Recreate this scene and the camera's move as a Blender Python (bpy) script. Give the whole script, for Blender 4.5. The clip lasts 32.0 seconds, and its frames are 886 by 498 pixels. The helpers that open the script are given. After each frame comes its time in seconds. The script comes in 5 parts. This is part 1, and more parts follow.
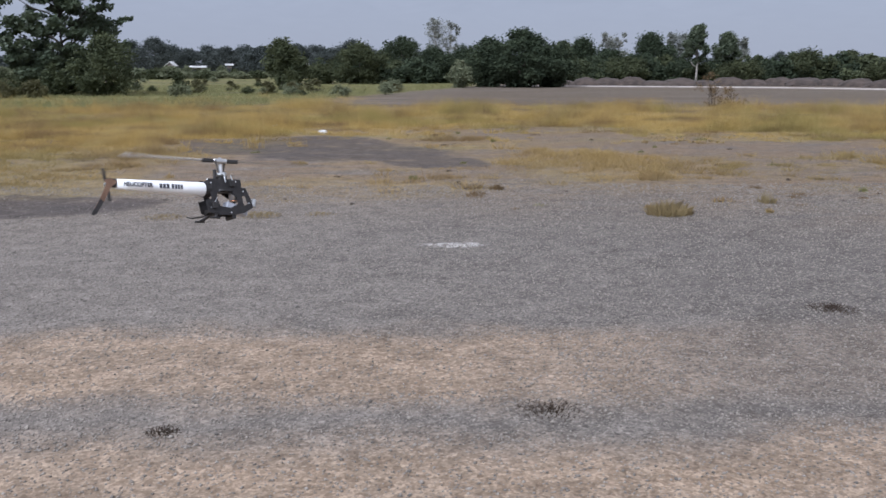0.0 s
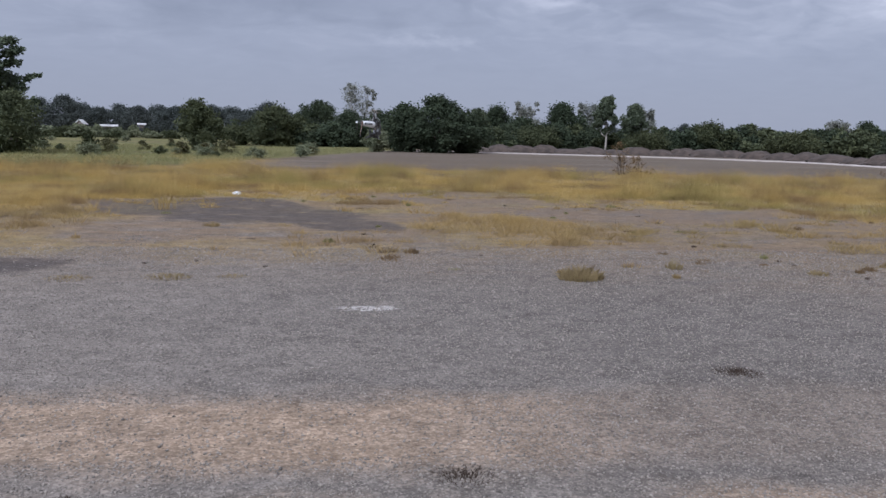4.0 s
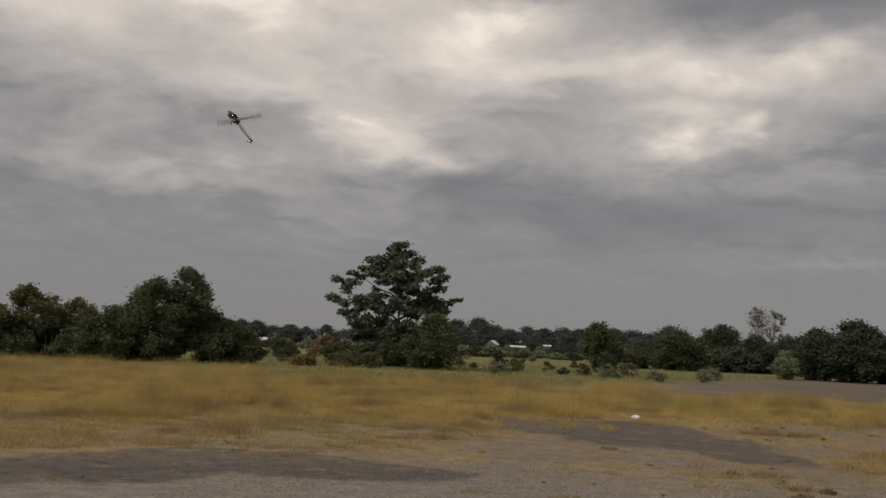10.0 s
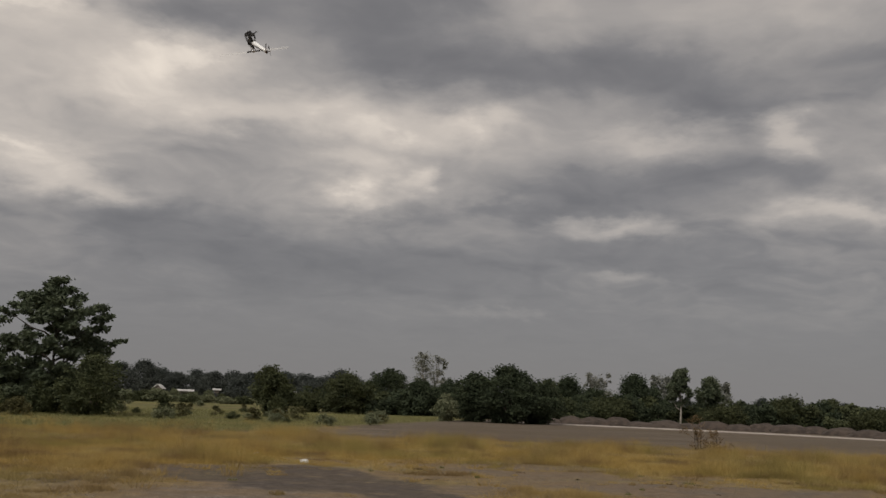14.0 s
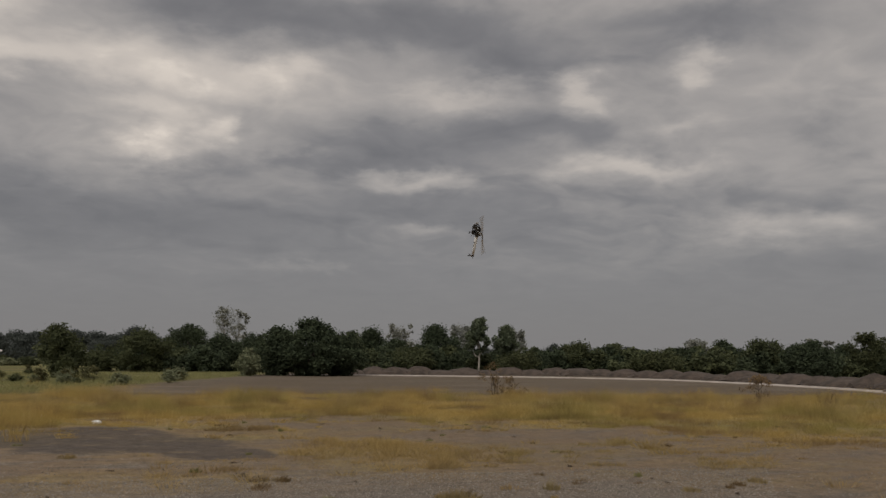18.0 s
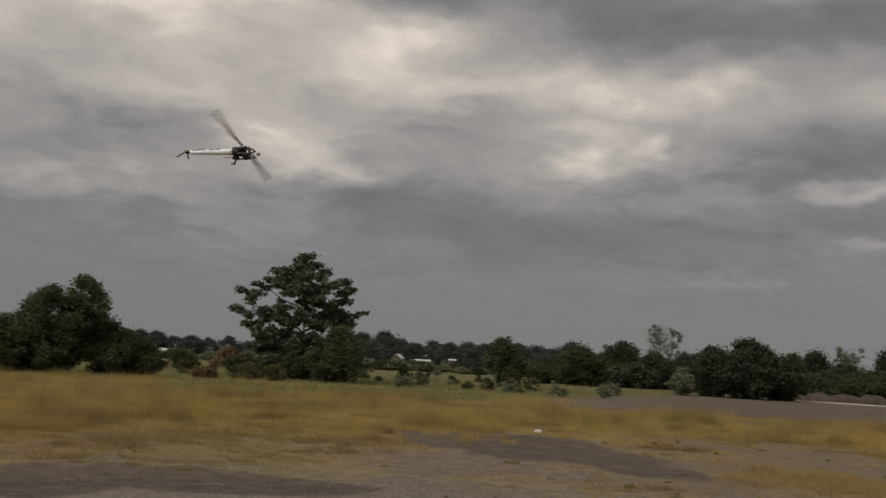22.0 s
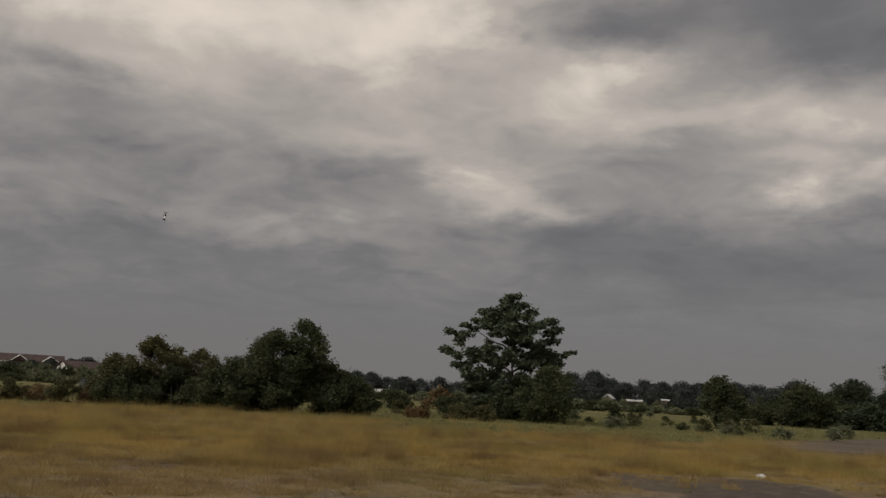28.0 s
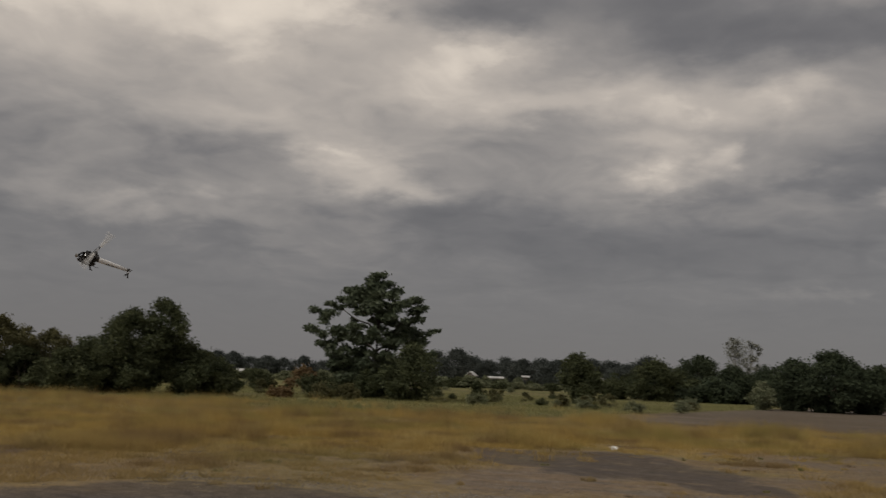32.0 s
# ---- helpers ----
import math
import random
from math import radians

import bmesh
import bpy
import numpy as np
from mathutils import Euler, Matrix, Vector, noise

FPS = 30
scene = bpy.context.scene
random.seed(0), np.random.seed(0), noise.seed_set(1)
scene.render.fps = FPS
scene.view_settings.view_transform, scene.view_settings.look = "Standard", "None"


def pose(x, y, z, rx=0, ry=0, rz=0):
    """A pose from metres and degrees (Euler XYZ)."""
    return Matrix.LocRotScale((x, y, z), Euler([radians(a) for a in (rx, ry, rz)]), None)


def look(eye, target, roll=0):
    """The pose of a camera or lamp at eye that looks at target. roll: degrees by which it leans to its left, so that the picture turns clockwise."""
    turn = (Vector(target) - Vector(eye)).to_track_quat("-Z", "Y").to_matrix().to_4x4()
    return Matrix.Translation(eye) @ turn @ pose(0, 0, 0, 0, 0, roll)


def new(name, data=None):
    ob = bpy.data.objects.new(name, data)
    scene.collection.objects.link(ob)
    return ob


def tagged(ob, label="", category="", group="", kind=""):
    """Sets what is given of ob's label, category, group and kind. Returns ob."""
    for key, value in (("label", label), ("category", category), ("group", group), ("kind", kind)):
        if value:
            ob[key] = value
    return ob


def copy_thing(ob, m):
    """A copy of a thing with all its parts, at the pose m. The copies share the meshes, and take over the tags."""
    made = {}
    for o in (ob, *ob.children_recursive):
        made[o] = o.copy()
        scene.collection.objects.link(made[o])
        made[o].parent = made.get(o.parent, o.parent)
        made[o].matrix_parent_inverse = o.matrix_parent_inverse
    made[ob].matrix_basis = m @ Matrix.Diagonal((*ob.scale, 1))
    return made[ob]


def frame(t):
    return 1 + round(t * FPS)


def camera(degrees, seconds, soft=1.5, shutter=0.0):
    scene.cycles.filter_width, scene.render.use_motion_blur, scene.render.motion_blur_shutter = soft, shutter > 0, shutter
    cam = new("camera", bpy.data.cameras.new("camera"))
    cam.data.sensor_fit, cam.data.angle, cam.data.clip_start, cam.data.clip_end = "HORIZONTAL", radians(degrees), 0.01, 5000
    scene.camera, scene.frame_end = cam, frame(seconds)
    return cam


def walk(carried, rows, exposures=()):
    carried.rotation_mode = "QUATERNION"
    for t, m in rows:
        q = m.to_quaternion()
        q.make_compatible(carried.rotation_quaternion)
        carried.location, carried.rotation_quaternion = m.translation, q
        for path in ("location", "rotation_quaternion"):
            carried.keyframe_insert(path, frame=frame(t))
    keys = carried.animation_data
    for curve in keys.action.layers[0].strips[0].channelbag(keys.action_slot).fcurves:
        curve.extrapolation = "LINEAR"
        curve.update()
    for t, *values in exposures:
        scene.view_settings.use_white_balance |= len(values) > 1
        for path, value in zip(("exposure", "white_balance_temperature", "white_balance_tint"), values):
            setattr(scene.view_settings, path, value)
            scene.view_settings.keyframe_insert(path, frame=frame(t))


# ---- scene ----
SECONDS = 32.0
EYE_HEIGHT = 1.6


def aim(yaw, pitch, roll):
    """The filming phone at eye height: degrees to the left, up, and leaning."""
    return pose(0, 0, EYE_HEIGHT, 90 + pitch, 0, yaw) @ pose(0, 0, 0, 0, 0, roll)


cam = camera(51.0, SECONDS, soft=1.5, shutter=0.16)
walk(cam, [(0.0, aim(-1.60, -10.87, -0.06)), (0.5, aim(1.49, -12.84, 0.75)), (1.0, aim(-0.04, -7.81, 0.73)),
           (1.5, aim(-0.79, -8.51, 0.90)), (2.0, aim(-0.06, -8.52, 1.11)), (2.5, aim(-1.96, -8.40, 1.07)),
           (4.5, aim(-7.17, -4.97, 1.12)), (5.0, aim(-5.12, 0.32, 1.04)), (5.5, aim(-1.31, 1.18, 1.34)),
           (6.0, aim(2.82, 3.01, 1.28)), (6.5, aim(5.51, 6.65, 1.00)), (7.0, aim(9.67, 11.43, 0.57)),
           (7.5, aim(13.93, 10.27, 0.72)), (8.0, aim(22.19, 11.34, 2.15)), (8.5, aim(21.92, 10.64, 1.94)),
           (9.0, aim(21.53, 6.63, 1.37)), (9.5, aim(20.19, 3.65, 1.82)), (10.0, aim(17.72, 6.03, 2.47)),
           (10.5, aim(14.72, 6.23, 2.78)), (11.0, aim(10.81, 6.74, 2.10)), (11.5, aim(5.30, 7.05, 1.98)),
           (12.0, aim(3.09, 5.74, 1.37)), (12.5, aim(-0.40, 5.96, 2.17)), (13.0, aim(-2.11, 7.80, 2.17)),
           (13.5, aim(-2.58, 9.08, 2.18)), (15.5, aim(0.49, 9.73, 2.24)), (16.0, aim(-1.45, 9.31, 1.77)),
           (16.5, aim(-3.18, 6.68, 1.57)), (17.0, aim(-6.82, 6.88, 1.01)), (17.5, aim(-10.23, 8.50, 0.93)),
           (18.0, aim(-14.36, 6.84, 0.44)), (18.5, aim(-14.82, 6.56, 0.50)), (19.0, aim(-14.87, 8.87, 0.10)),
           (19.5, aim(-13.54, 9.60, 0.07)), (20.0, aim(-12.95, 10.04, 0.44)), (20.5, aim(-11.03, 10.01, 0.66)),
           (21.0, aim(-5.71, 11.60, 1.55)), (21.5, aim(0.73, 11.39, 1.79)), (22.0, aim(12.04, 7.13, 3.07)),
           (22.5, aim(15.92, 10.54, 3.27)), (23.0, aim(18.46, 11.83, 3.15)), (23.5, aim(19.62, 13.24, 3.11)),
           (24.0, aim(24.34, 14.11, 2.48)), (24.5, aim(25.94, 13.62, 2.42)), (25.0, aim(26.12, 13.57, 2.80)),
           (25.5, aim(26.74, 11.90, 3.31)), (27.5, aim(23.73, 11.28, 3.10)), (28.0, aim(24.86, 8.90, 3.00)),
           (28.5, aim(23.62, 10.07, 3.54)), (29.0, aim(22.60, 11.06, 3.21)), (29.5, aim(21.05, 10.83, 2.48)),
           (30.0, aim(21.25, 11.93, 2.16)), (30.5, aim(22.74, 11.77, 2.48)), (31.0, aim(24.78, 10.22, 2.81)),
           (31.5, aim(23.73, 8.48, 2.67)), (32.0, aim(16.46, 7.97, 2.37))],
     exposures=[(0, 1.17, 5300, 13), (2.5, 1.13, 5220, 14), (5.0, 0.9, 5300, 16), (6.2, 0.7, 5300, 17), (6.6, 0.45, 5600, 15), (7.0, 0.0, 5750, 14), (7.8, 0.0, 6500, 10), (9.0, -0.1, 6550, 11), (9.6, 0.35, 6650, 10), (10.5, 0.35, 6650, 10), (12.5, 0.2, 6650, 10), (20.0, 0.15, 6600, 10), (22.5, 0.05, 6650, 10), (24.0, -0.13, 6600, 10), (25.0, -0.2, 6650, 10), (28.0, -0.12, 6700, 10), (32.0, -0.1, 6700, 10)])

# ---- sky and sun ----


class Net:
    """Short spelling for node trees."""

    def __init__(self, tree):
        self.t = tree
        tree.nodes.clear()

    def n(self, kind, **sockets):
        node = self.t.nodes.new(kind)
        for key, value in sockets.items():
            self.put(node.inputs[key.replace("_", " ")], value)
        return node

    def put(self, socket, value):
        if isinstance(value, bpy.types.NodeSocket):
            self.t.links.new(value, socket)
        else:
            socket.default_value = value

    def m(self, op, a, b=0.0, c=0.0, clamp=False):
        node = self.t.nodes.new("ShaderNodeMath")
        node.operation, node.use_clamp = op, clamp
        for s, v in zip(node.inputs, (a, b, c)):
            self.put(s, v)
        return node.outputs[0]

    def v(self, op, a, b=(0, 0, 0)):
        node = self.t.nodes.new("ShaderNodeVectorMath")
        node.operation = op
        self.put(node.inputs[0], a)
        self.put(node.inputs[1], b)
        return node.outputs["Value"] if op in ("DOT_PRODUCT", "LENGTH", "DISTANCE") else node.outputs[0]

    def noise(self, vec, scale, detail=4.0, rough=0.55, distort=0.0):
        node = self.n("ShaderNodeTexNoise", Vector=vec, Scale=scale, Detail=detail, Roughness=rough, Distortion=distort)
        return node.outputs["Fac"]

    def smooth(self, x, lo, hi, a=0.0, b=1.0):
        node = self.t.nodes.new("ShaderNodeMapRange")
        node.interpolation_type = "SMOOTHSTEP"
        for s, v in zip(node.inputs, (x, lo, hi, a, b)):
            self.put(s, v)
        return node.outputs[0]

    def mix(self, f, a, b, kind="MIX"):
        node = self.t.nodes.new("ShaderNodeMix")
        node.data_type, node.blend_type = "RGBA", kind
        self.put(node.inputs[0], f)
        self.put(node.inputs[6], a if isinstance(a, bpy.types.NodeSocket) else (*a, 1))
        self.put(node.inputs[7], b if isinstance(b, bpy.types.NodeSocket) else (*b, 1))
        return node.outputs[2]

    def split(self, vec):
        return self.n("ShaderNodeSeparateXYZ", Vector=vec).outputs


def toward(az, el):
    """Unit vector at az degrees to the left of +y and el degrees up."""
    a, e = radians(az), radians(el)
    return (-math.sin(a) * math.cos(e), math.cos(a) * math.cos(e), math.sin(e))


SUN_AZ, SUN_EL = 152.0, 42.0


def make_sky():
    world = bpy.data.worlds.new("overcast_sky")
    scene.world = world
    world.use_nodes = True
    k = Net(world.node_tree)
    d = k.v("NORMALIZE", k.n("ShaderNodeTexCoord").outputs["Generated"])
    x, y, z = k.split(d)
    clear = k.n("ShaderNodeTexSky")
    clear.sky_type, clear.sun_disc = "NISHITA", False
    clear.sun_elevation, clear.sun_rotation = radians(SUN_EL), radians(-SUN_AZ)
    # the cloud deck: a level sheet of billows, seen ever flatter towards the horizon
    deck = k.m("ADD", k.m("MAXIMUM", z, 0.0), 0.20)
    q = k.n("ShaderNodeCombineXYZ", X=k.m("DIVIDE", x, deck), Y=k.m("DIVIDE", y, deck), Z=0.0).outputs[0]
    curl = k.v("SUBTRACT", k.n("ShaderNodeTexNoise", Vector=k.v("ADD", q, (5.2, 1.3, 0.7)), Scale=2.4, Detail=3.0, Roughness=0.5).outputs["Color"], (0.5, 0.5, 0.5))
    qw = k.v("ADD", q, k.v("MULTIPLY", curl, (0.36, 0.36, 0.0)))
    big = k.noise(k.v("ADD", qw, (3.1, 1.7, 0.4)), 1.3, 3.0, 0.5)
    mid = k.noise(k.v("ADD", qw, (7.3, 2.2, 1.9)), 4.2, 4.0, 0.48)
    fine = k.noise(k.v("ADD", qw, (1.3, 8.2, 4.9)), 11.0, 4.0, 0.5)
    crest = k.m("SUBTRACT", 1.0, k.m("ABSOLUTE", k.m("SUBTRACT", k.m("MULTIPLY", mid, 2.0), 1.0)))
    p = k.v("MULTIPLY", d, (1.0, 1.0, 2.2))
    wx, wy, _ = k.split(k.n("ShaderNodeTexNoise", Vector=p, Scale=8.0, Detail=6.0, Roughness=0.58).outputs["Color"])
    az = k.m("ADD", k.m("MULTIPLY", k.m("ARCTAN2", k.m("MULTIPLY", x, -1.0), y), 57.296), k.m("MULTIPLY", k.m("SUBTRACT", wx, 0.5), 11.0))
    el = k.m("ADD", k.m("MULTIPLY", k.m("ARCSINE", z), 57.296), k.m("MULTIPLY", k.m("SUBTRACT", wy, 0.5), 5.0))
    f = k.m("ADD", k.m("MULTIPLY", k.m("SUBTRACT", big, 0.5), 0.22), k.m("ADD", k.m("MULTIPLY", k.m("SUBTRACT", mid, 0.5), 0.42), k.m("MULTIPLY", k.m("SUBTRACT", fine, 0.5), 0.13)))
    f = k.m("ADD", f, k.m("MULTIPLY", k.m("SUBTRACT", crest, 0.8), 0.10))
    f = k.m("ADD", f, k.smooth(z, 0.06, 0.30, 0.28, 0.53))
    # thin bright places and heavy dark ones of this cloud deck
    for a0, e0, wide, tall, amount in THIN_LEFT + THIN_RIGHT + HEAVY_LEFT + HEAVY_RIGHT:
        u = k.m("POWER", k.m("ABSOLUTE", k.m("DIVIDE", k.m("SUBTRACT", az, a0), wide)), 2.0)
        w = k.m("POWER", k.m("ABSOLUTE", k.m("DIVIDE", k.m("SUBTRACT", el, e0), tall)), 2.0)
        f = k.m("ADD", f, k.m("MULTIPLY", k.m("POWER", 2.718, k.m("MULTIPLY", k.m("ADD", u, w), -1.0)), amount * (1.2 if amount > 0 else 0.9)))
    f = k.m("ADD", k.m("MULTIPLY", k.m("SUBTRACT", f, 0.4), 1.30), 0.4)
    # near the horizon the deck closes to an even grey
    low = k.smooth(z, 0.03, 0.19)
    f = k.m("ADD", k.m("MULTIPLY", f, low), k.m("MULTIPLY", 0.12, k.m("SUBTRACT", 1.0, low)))
    f = k.m("ADD", f, k.m("MULTIPLY", f, k.m("MULTIPLY", k.m("SUBTRACT", fine, 0.5), 0.3)))
    f = k.m("DIVIDE", k.m("LOGARITHM", k.m("ADD", 1.0, k.m("POWER", 2.718, k.m("MULTIPLY", f, 7.0))), 2.718), 7.0)
    f = k.m("SUBTRACT", 1.0, k.m("POWER", 2.718, k.m("MULTIPLY", f, -1.4)))
    ramp = k.n("ShaderNodeValToRGB", Fac=f)
    c = ramp.color_ramp
    c.elements[0].color, c.elements[1].color = (0.112, 0.112, 0.121, 1), (1.0, 0.90, 0.78, 1)
    for at, grey in ((0.25, (0.184, 0.180, 0.185, 1)), (0.5, (0.31, 0.292, 0.282, 1)), (0.75, (0.50, 0.456, 0.416, 1))):
        c.elements.new(at).color = grey
    col = k.mix(0.003, ramp.outputs[0], clear.outputs[0])
    bg = k.n("ShaderNodeBackground", Color=col, Strength=1.0)
    out = k.n("ShaderNodeOutputWorld")
    k.put(out.inputs["Surface"], bg.outputs[0])


# clouds: degrees to the left, degrees up, width, height, how much lighter or darker
THIN_LEFT = [(29.6, 21.3, 7.0, 3.2, 0.55), (49.0, 22.8, 9.0, 3.2, 0.52), (40.0, 22.5, 6.0, 2.6, 0.34), (26.0, 23.6, 4.0, 1.8, 0.28), (22.0, 12.6, 3.4, 1.4, 0.42), (18.3, 11.8, 2.6, 0.7, 0.22), (24.1, 13.5, 1.8, 0.8, 0.2), (35.8, 9.4, 6.5, 0.7, 0.2),
             (14.9, 19.9, 3.0, 1.0, 0.36), (17.0, 18.4, 4.0, 1.4, 0.26), (13.0, 16.8, 4.5, 1.2, 0.26), (6.4, 17.4, 3.5, 0.9, 0.2), (28.0, 15.4, 4.0, 1.2, 0.2), (44.0, 18.5, 7.0, 1.2, 0.2)]
THIN_RIGHT = [(2.6, 12.7, 1.3, 1.2, 0.28), (-0.5, 13.6, 1.3, 0.8, 0.34), (1.5, 12.3, 4.5, 1.0, 0.22), (2.6, 16.1, 4.0, 0.9, 0.3), (-3.5, 17.2, 2.5, 0.8, 0.3), (3.8, 14.3, 2.2, 0.6, 0.2), (-12.5, 10.7, 3.5, 0.7, 0.24), (-5.8, 5.6, 3.5, 0.35, 0.16), (-12.8, 7.4, 3.0, 0.4, 0.16),
              (-22.7, 16.4, 1.4, 0.9, 0.24), (-30.2, 17.4, 1.7, 0.9, 0.24), (-25.4, 12.0, 4.0, 0.8, 0.26), (-34.5, 7.7, 4.5, 0.8, 0.26), (-29.0, 14.3, 2.5, 0.6, 0.16), (-15.0, 16.2, 4.0, 0.8, 0.18), (3.0, 16.5, 8.0, 3.0, 0.07)]
HEAVY_LEFT = [(14.5, 22.8, 4.0, 1.6, -0.34), (3.0, 23.6, 9.0, 3.0, -0.42), (21.2, 22.4, 1.4, 0.9, -0.26), (24.0, 20.4, 1.6, 0.5, -0.14), (48.0, 15.9, 6.0, 1.2, -0.24), (47.0, 13.3, 9.0, 1.2, -0.22), (32.5, 12.2, 8.0, 1.4, -0.18), (42.0, 9.0, 14.0, 3.0, -0.16), (9.7, 15.5, 4.0, 1.2, -0.18), (14.0, 9.5, 7.0, 1.5, -0.16),
              (32.0, 27.5, 10.0, 1.6, -0.2), (35.0, 18.2, 4.0, 0.8, -0.14)]
HEAVY_RIGHT = [(-4.3, 20.3, 9.0, 2.0, -0.26), (-14.8, 20.6, 9.0, 2.0, -0.24), (-32.0, 19.8, 8.0, 1.8, -0.28), (-7.8, 12.1, 5.0, 0.8, -0.24), (4.0, 8.2, 9.0, 1.6, -0.18), (-12.0, 13.6, 5.0, 1.0, -0.16), (-19.0, 18.0, 5.0, 1.0, -0.14), (-24.0, 14.0, 6.0, 1.0, -0.16), (-30.0, 9.8, 6.0, 1.2, -0.14), (-36.0, 13.0, 5.0, 1.5, -0.14), (-18.0, 8.6, 9.0, 1.2, -0.1), (-4.0, 14.5, 15.0, 8.0, -0.08), (-11.0, 10.5, 11.0, 4.0, -0.14), (13.0, 10.0, 16.0, 4.0, -0.1), (-18.0, 14.5, 6.0, 5.0, -0.1), (-30.0, 16.0, 10.0, 4.0, -0.1), (-20.0, 18.5, 5.0, 2.0, -0.12)]
make_sky()

sun_data = bpy.data.lights.new("sun", "SUN")
sun_data.energy, sun_data.angle, sun_data.color = 1.9, radians(30), (1.0, 0.96, 0.9)
sun = new("sun", sun_data)
sun.matrix_world = look(Vector(toward(SUN_AZ, SUN_EL)) * 60, (0, 0, 0))

# ---- materials ----


def material(name, build):
    mat = bpy.data.materials.new(name)
    mat.use_nodes = True
    k = Net(mat.node_tree)
    shader = k.n("ShaderNodeBsdfPrincipled")
    out = k.n("ShaderNodeOutputMaterial")
    k.put(out.inputs["Surface"], shader.outputs[0])
    build(k, shader)
    return mat


def bump(k, shader, height, strength, distance):
    node = k.n("ShaderNodeBump", Height=height, Strength=strength, Distance=distance)
    k.put(shader.inputs["Normal"], node.outputs[0])


def plain(name, a, b, scale, rough=0.6, metal=0.0, relief=0.1, islands=0.0):
    """Two tones mixed by coarse and fine noise, with fine relief."""
    def build(k, s):
        p = k.n("ShaderNodeTexCoord").outputs["Object"]
        coarse, fine = k.noise(p, scale, 3.0), k.noise(p, scale * 9, 4.0)
        f = k.smooth(k.m("ADD", k.m("MULTIPLY", coarse, 0.6), k.m("MULTIPLY", fine, 0.4)), 0.36, 0.64)
        if islands:
            r = k.n("ShaderNodeNewGeometry").outputs["Random Per Island"]
            f = k.m("ADD", k.m("MULTIPLY", f, 1 - islands), k.m("MULTIPLY", r, islands))
        k.put(s.inputs["Base Color"], k.mix(f, a, b))
        k.put(s.inputs["Roughness"], k.m("ADD", rough - 0.06, k.m("MULTIPLY", fine, 0.12)))
        k.put(s.inputs["Metallic"], metal)
        bump(k, s, fine, relief, 0.01 / max(scale, 0.01))
    return material(name, build)


def leaf(name, a, b, shine=0.5, through_light=0.3):
    """Leaf or blade: two tones, and some light passing through it."""
    def build(k, s):
        r = k.n("ShaderNodeNewGeometry").outputs["Random Per Island"]
        p = k.n("ShaderNodeTexCoord").outputs["Object"]
        clump = k.noise(p, 0.9, 2.0)
        f = k.m("ADD", k.m("MULTIPLY", r, 0.4), k.m("MULTIPLY", k.smooth(clump, 0.35, 0.65), 0.6))
        o = k.n("ShaderNodeObjectInfo").outputs["Random"]
        col = k.mix(f, a, b)
        col = k.mix(k.m("MULTIPLY", o, 0.3), col, (b[0] * 0.7, b[1] * 0.8, b[2] * 0.9))
        k.put(s.inputs["Base Color"], col)
        k.put(s.inputs["Roughness"], shine)
        k.put(s.inputs["Specular IOR Level"], 0.25)
        thin = k.n("ShaderNodeBsdfTranslucent", Color=col)
        both = k.n("ShaderNodeMixShader", Fac=through_light)
        k.put(both.inputs[1], s.outputs[0])
        k.put(both.inputs[2], thin.outputs[0])
        for node in k.t.nodes:
            if node.type == "OUTPUT_MATERIAL":
                k.put(node.inputs["Surface"], both.outputs[0])
    return material(name, build)


# tar patches, and where grass grows more thickly or more thinly: centre, reach, amount
TAR = ((-5.7, 11.2, 2.7, 1.15), (-7.3, 9.8, 1.6, 1.3), (-8.9, 8.0, 1.7, 1.5), (-2.9, 20.6, 2.7, 2.7), (-1.2, 18.4, 2.2, 1.9), (0.3, 16.5, 1.2, 1.2))
COVER = ((3.3, 16.6, 2.0, 2.8, 0.45), (3.0, 13.2, 1.4, 1.2, 0.25), (-0.9, 12.9, 2.0, 1.5, 0.40), (9.0, 38.0, 16.0, 10.0, 0.35), (14.0, 27.0, 7.0, 3.0, 0.30), (0.8, 21.5, 1.5, 2.5, 0.35),
         (-3.3, 15.6, 1.4, 2.2, -0.40), (2.8, 24.5, 3.4, 2.6, -0.35), (6.5, 19.5, 3.0, 1.8, -0.35), (4.6, 29.0, 3.0, 2.0, -0.2), (9.5, 20.0, 2.0, 1.4, -0.2))


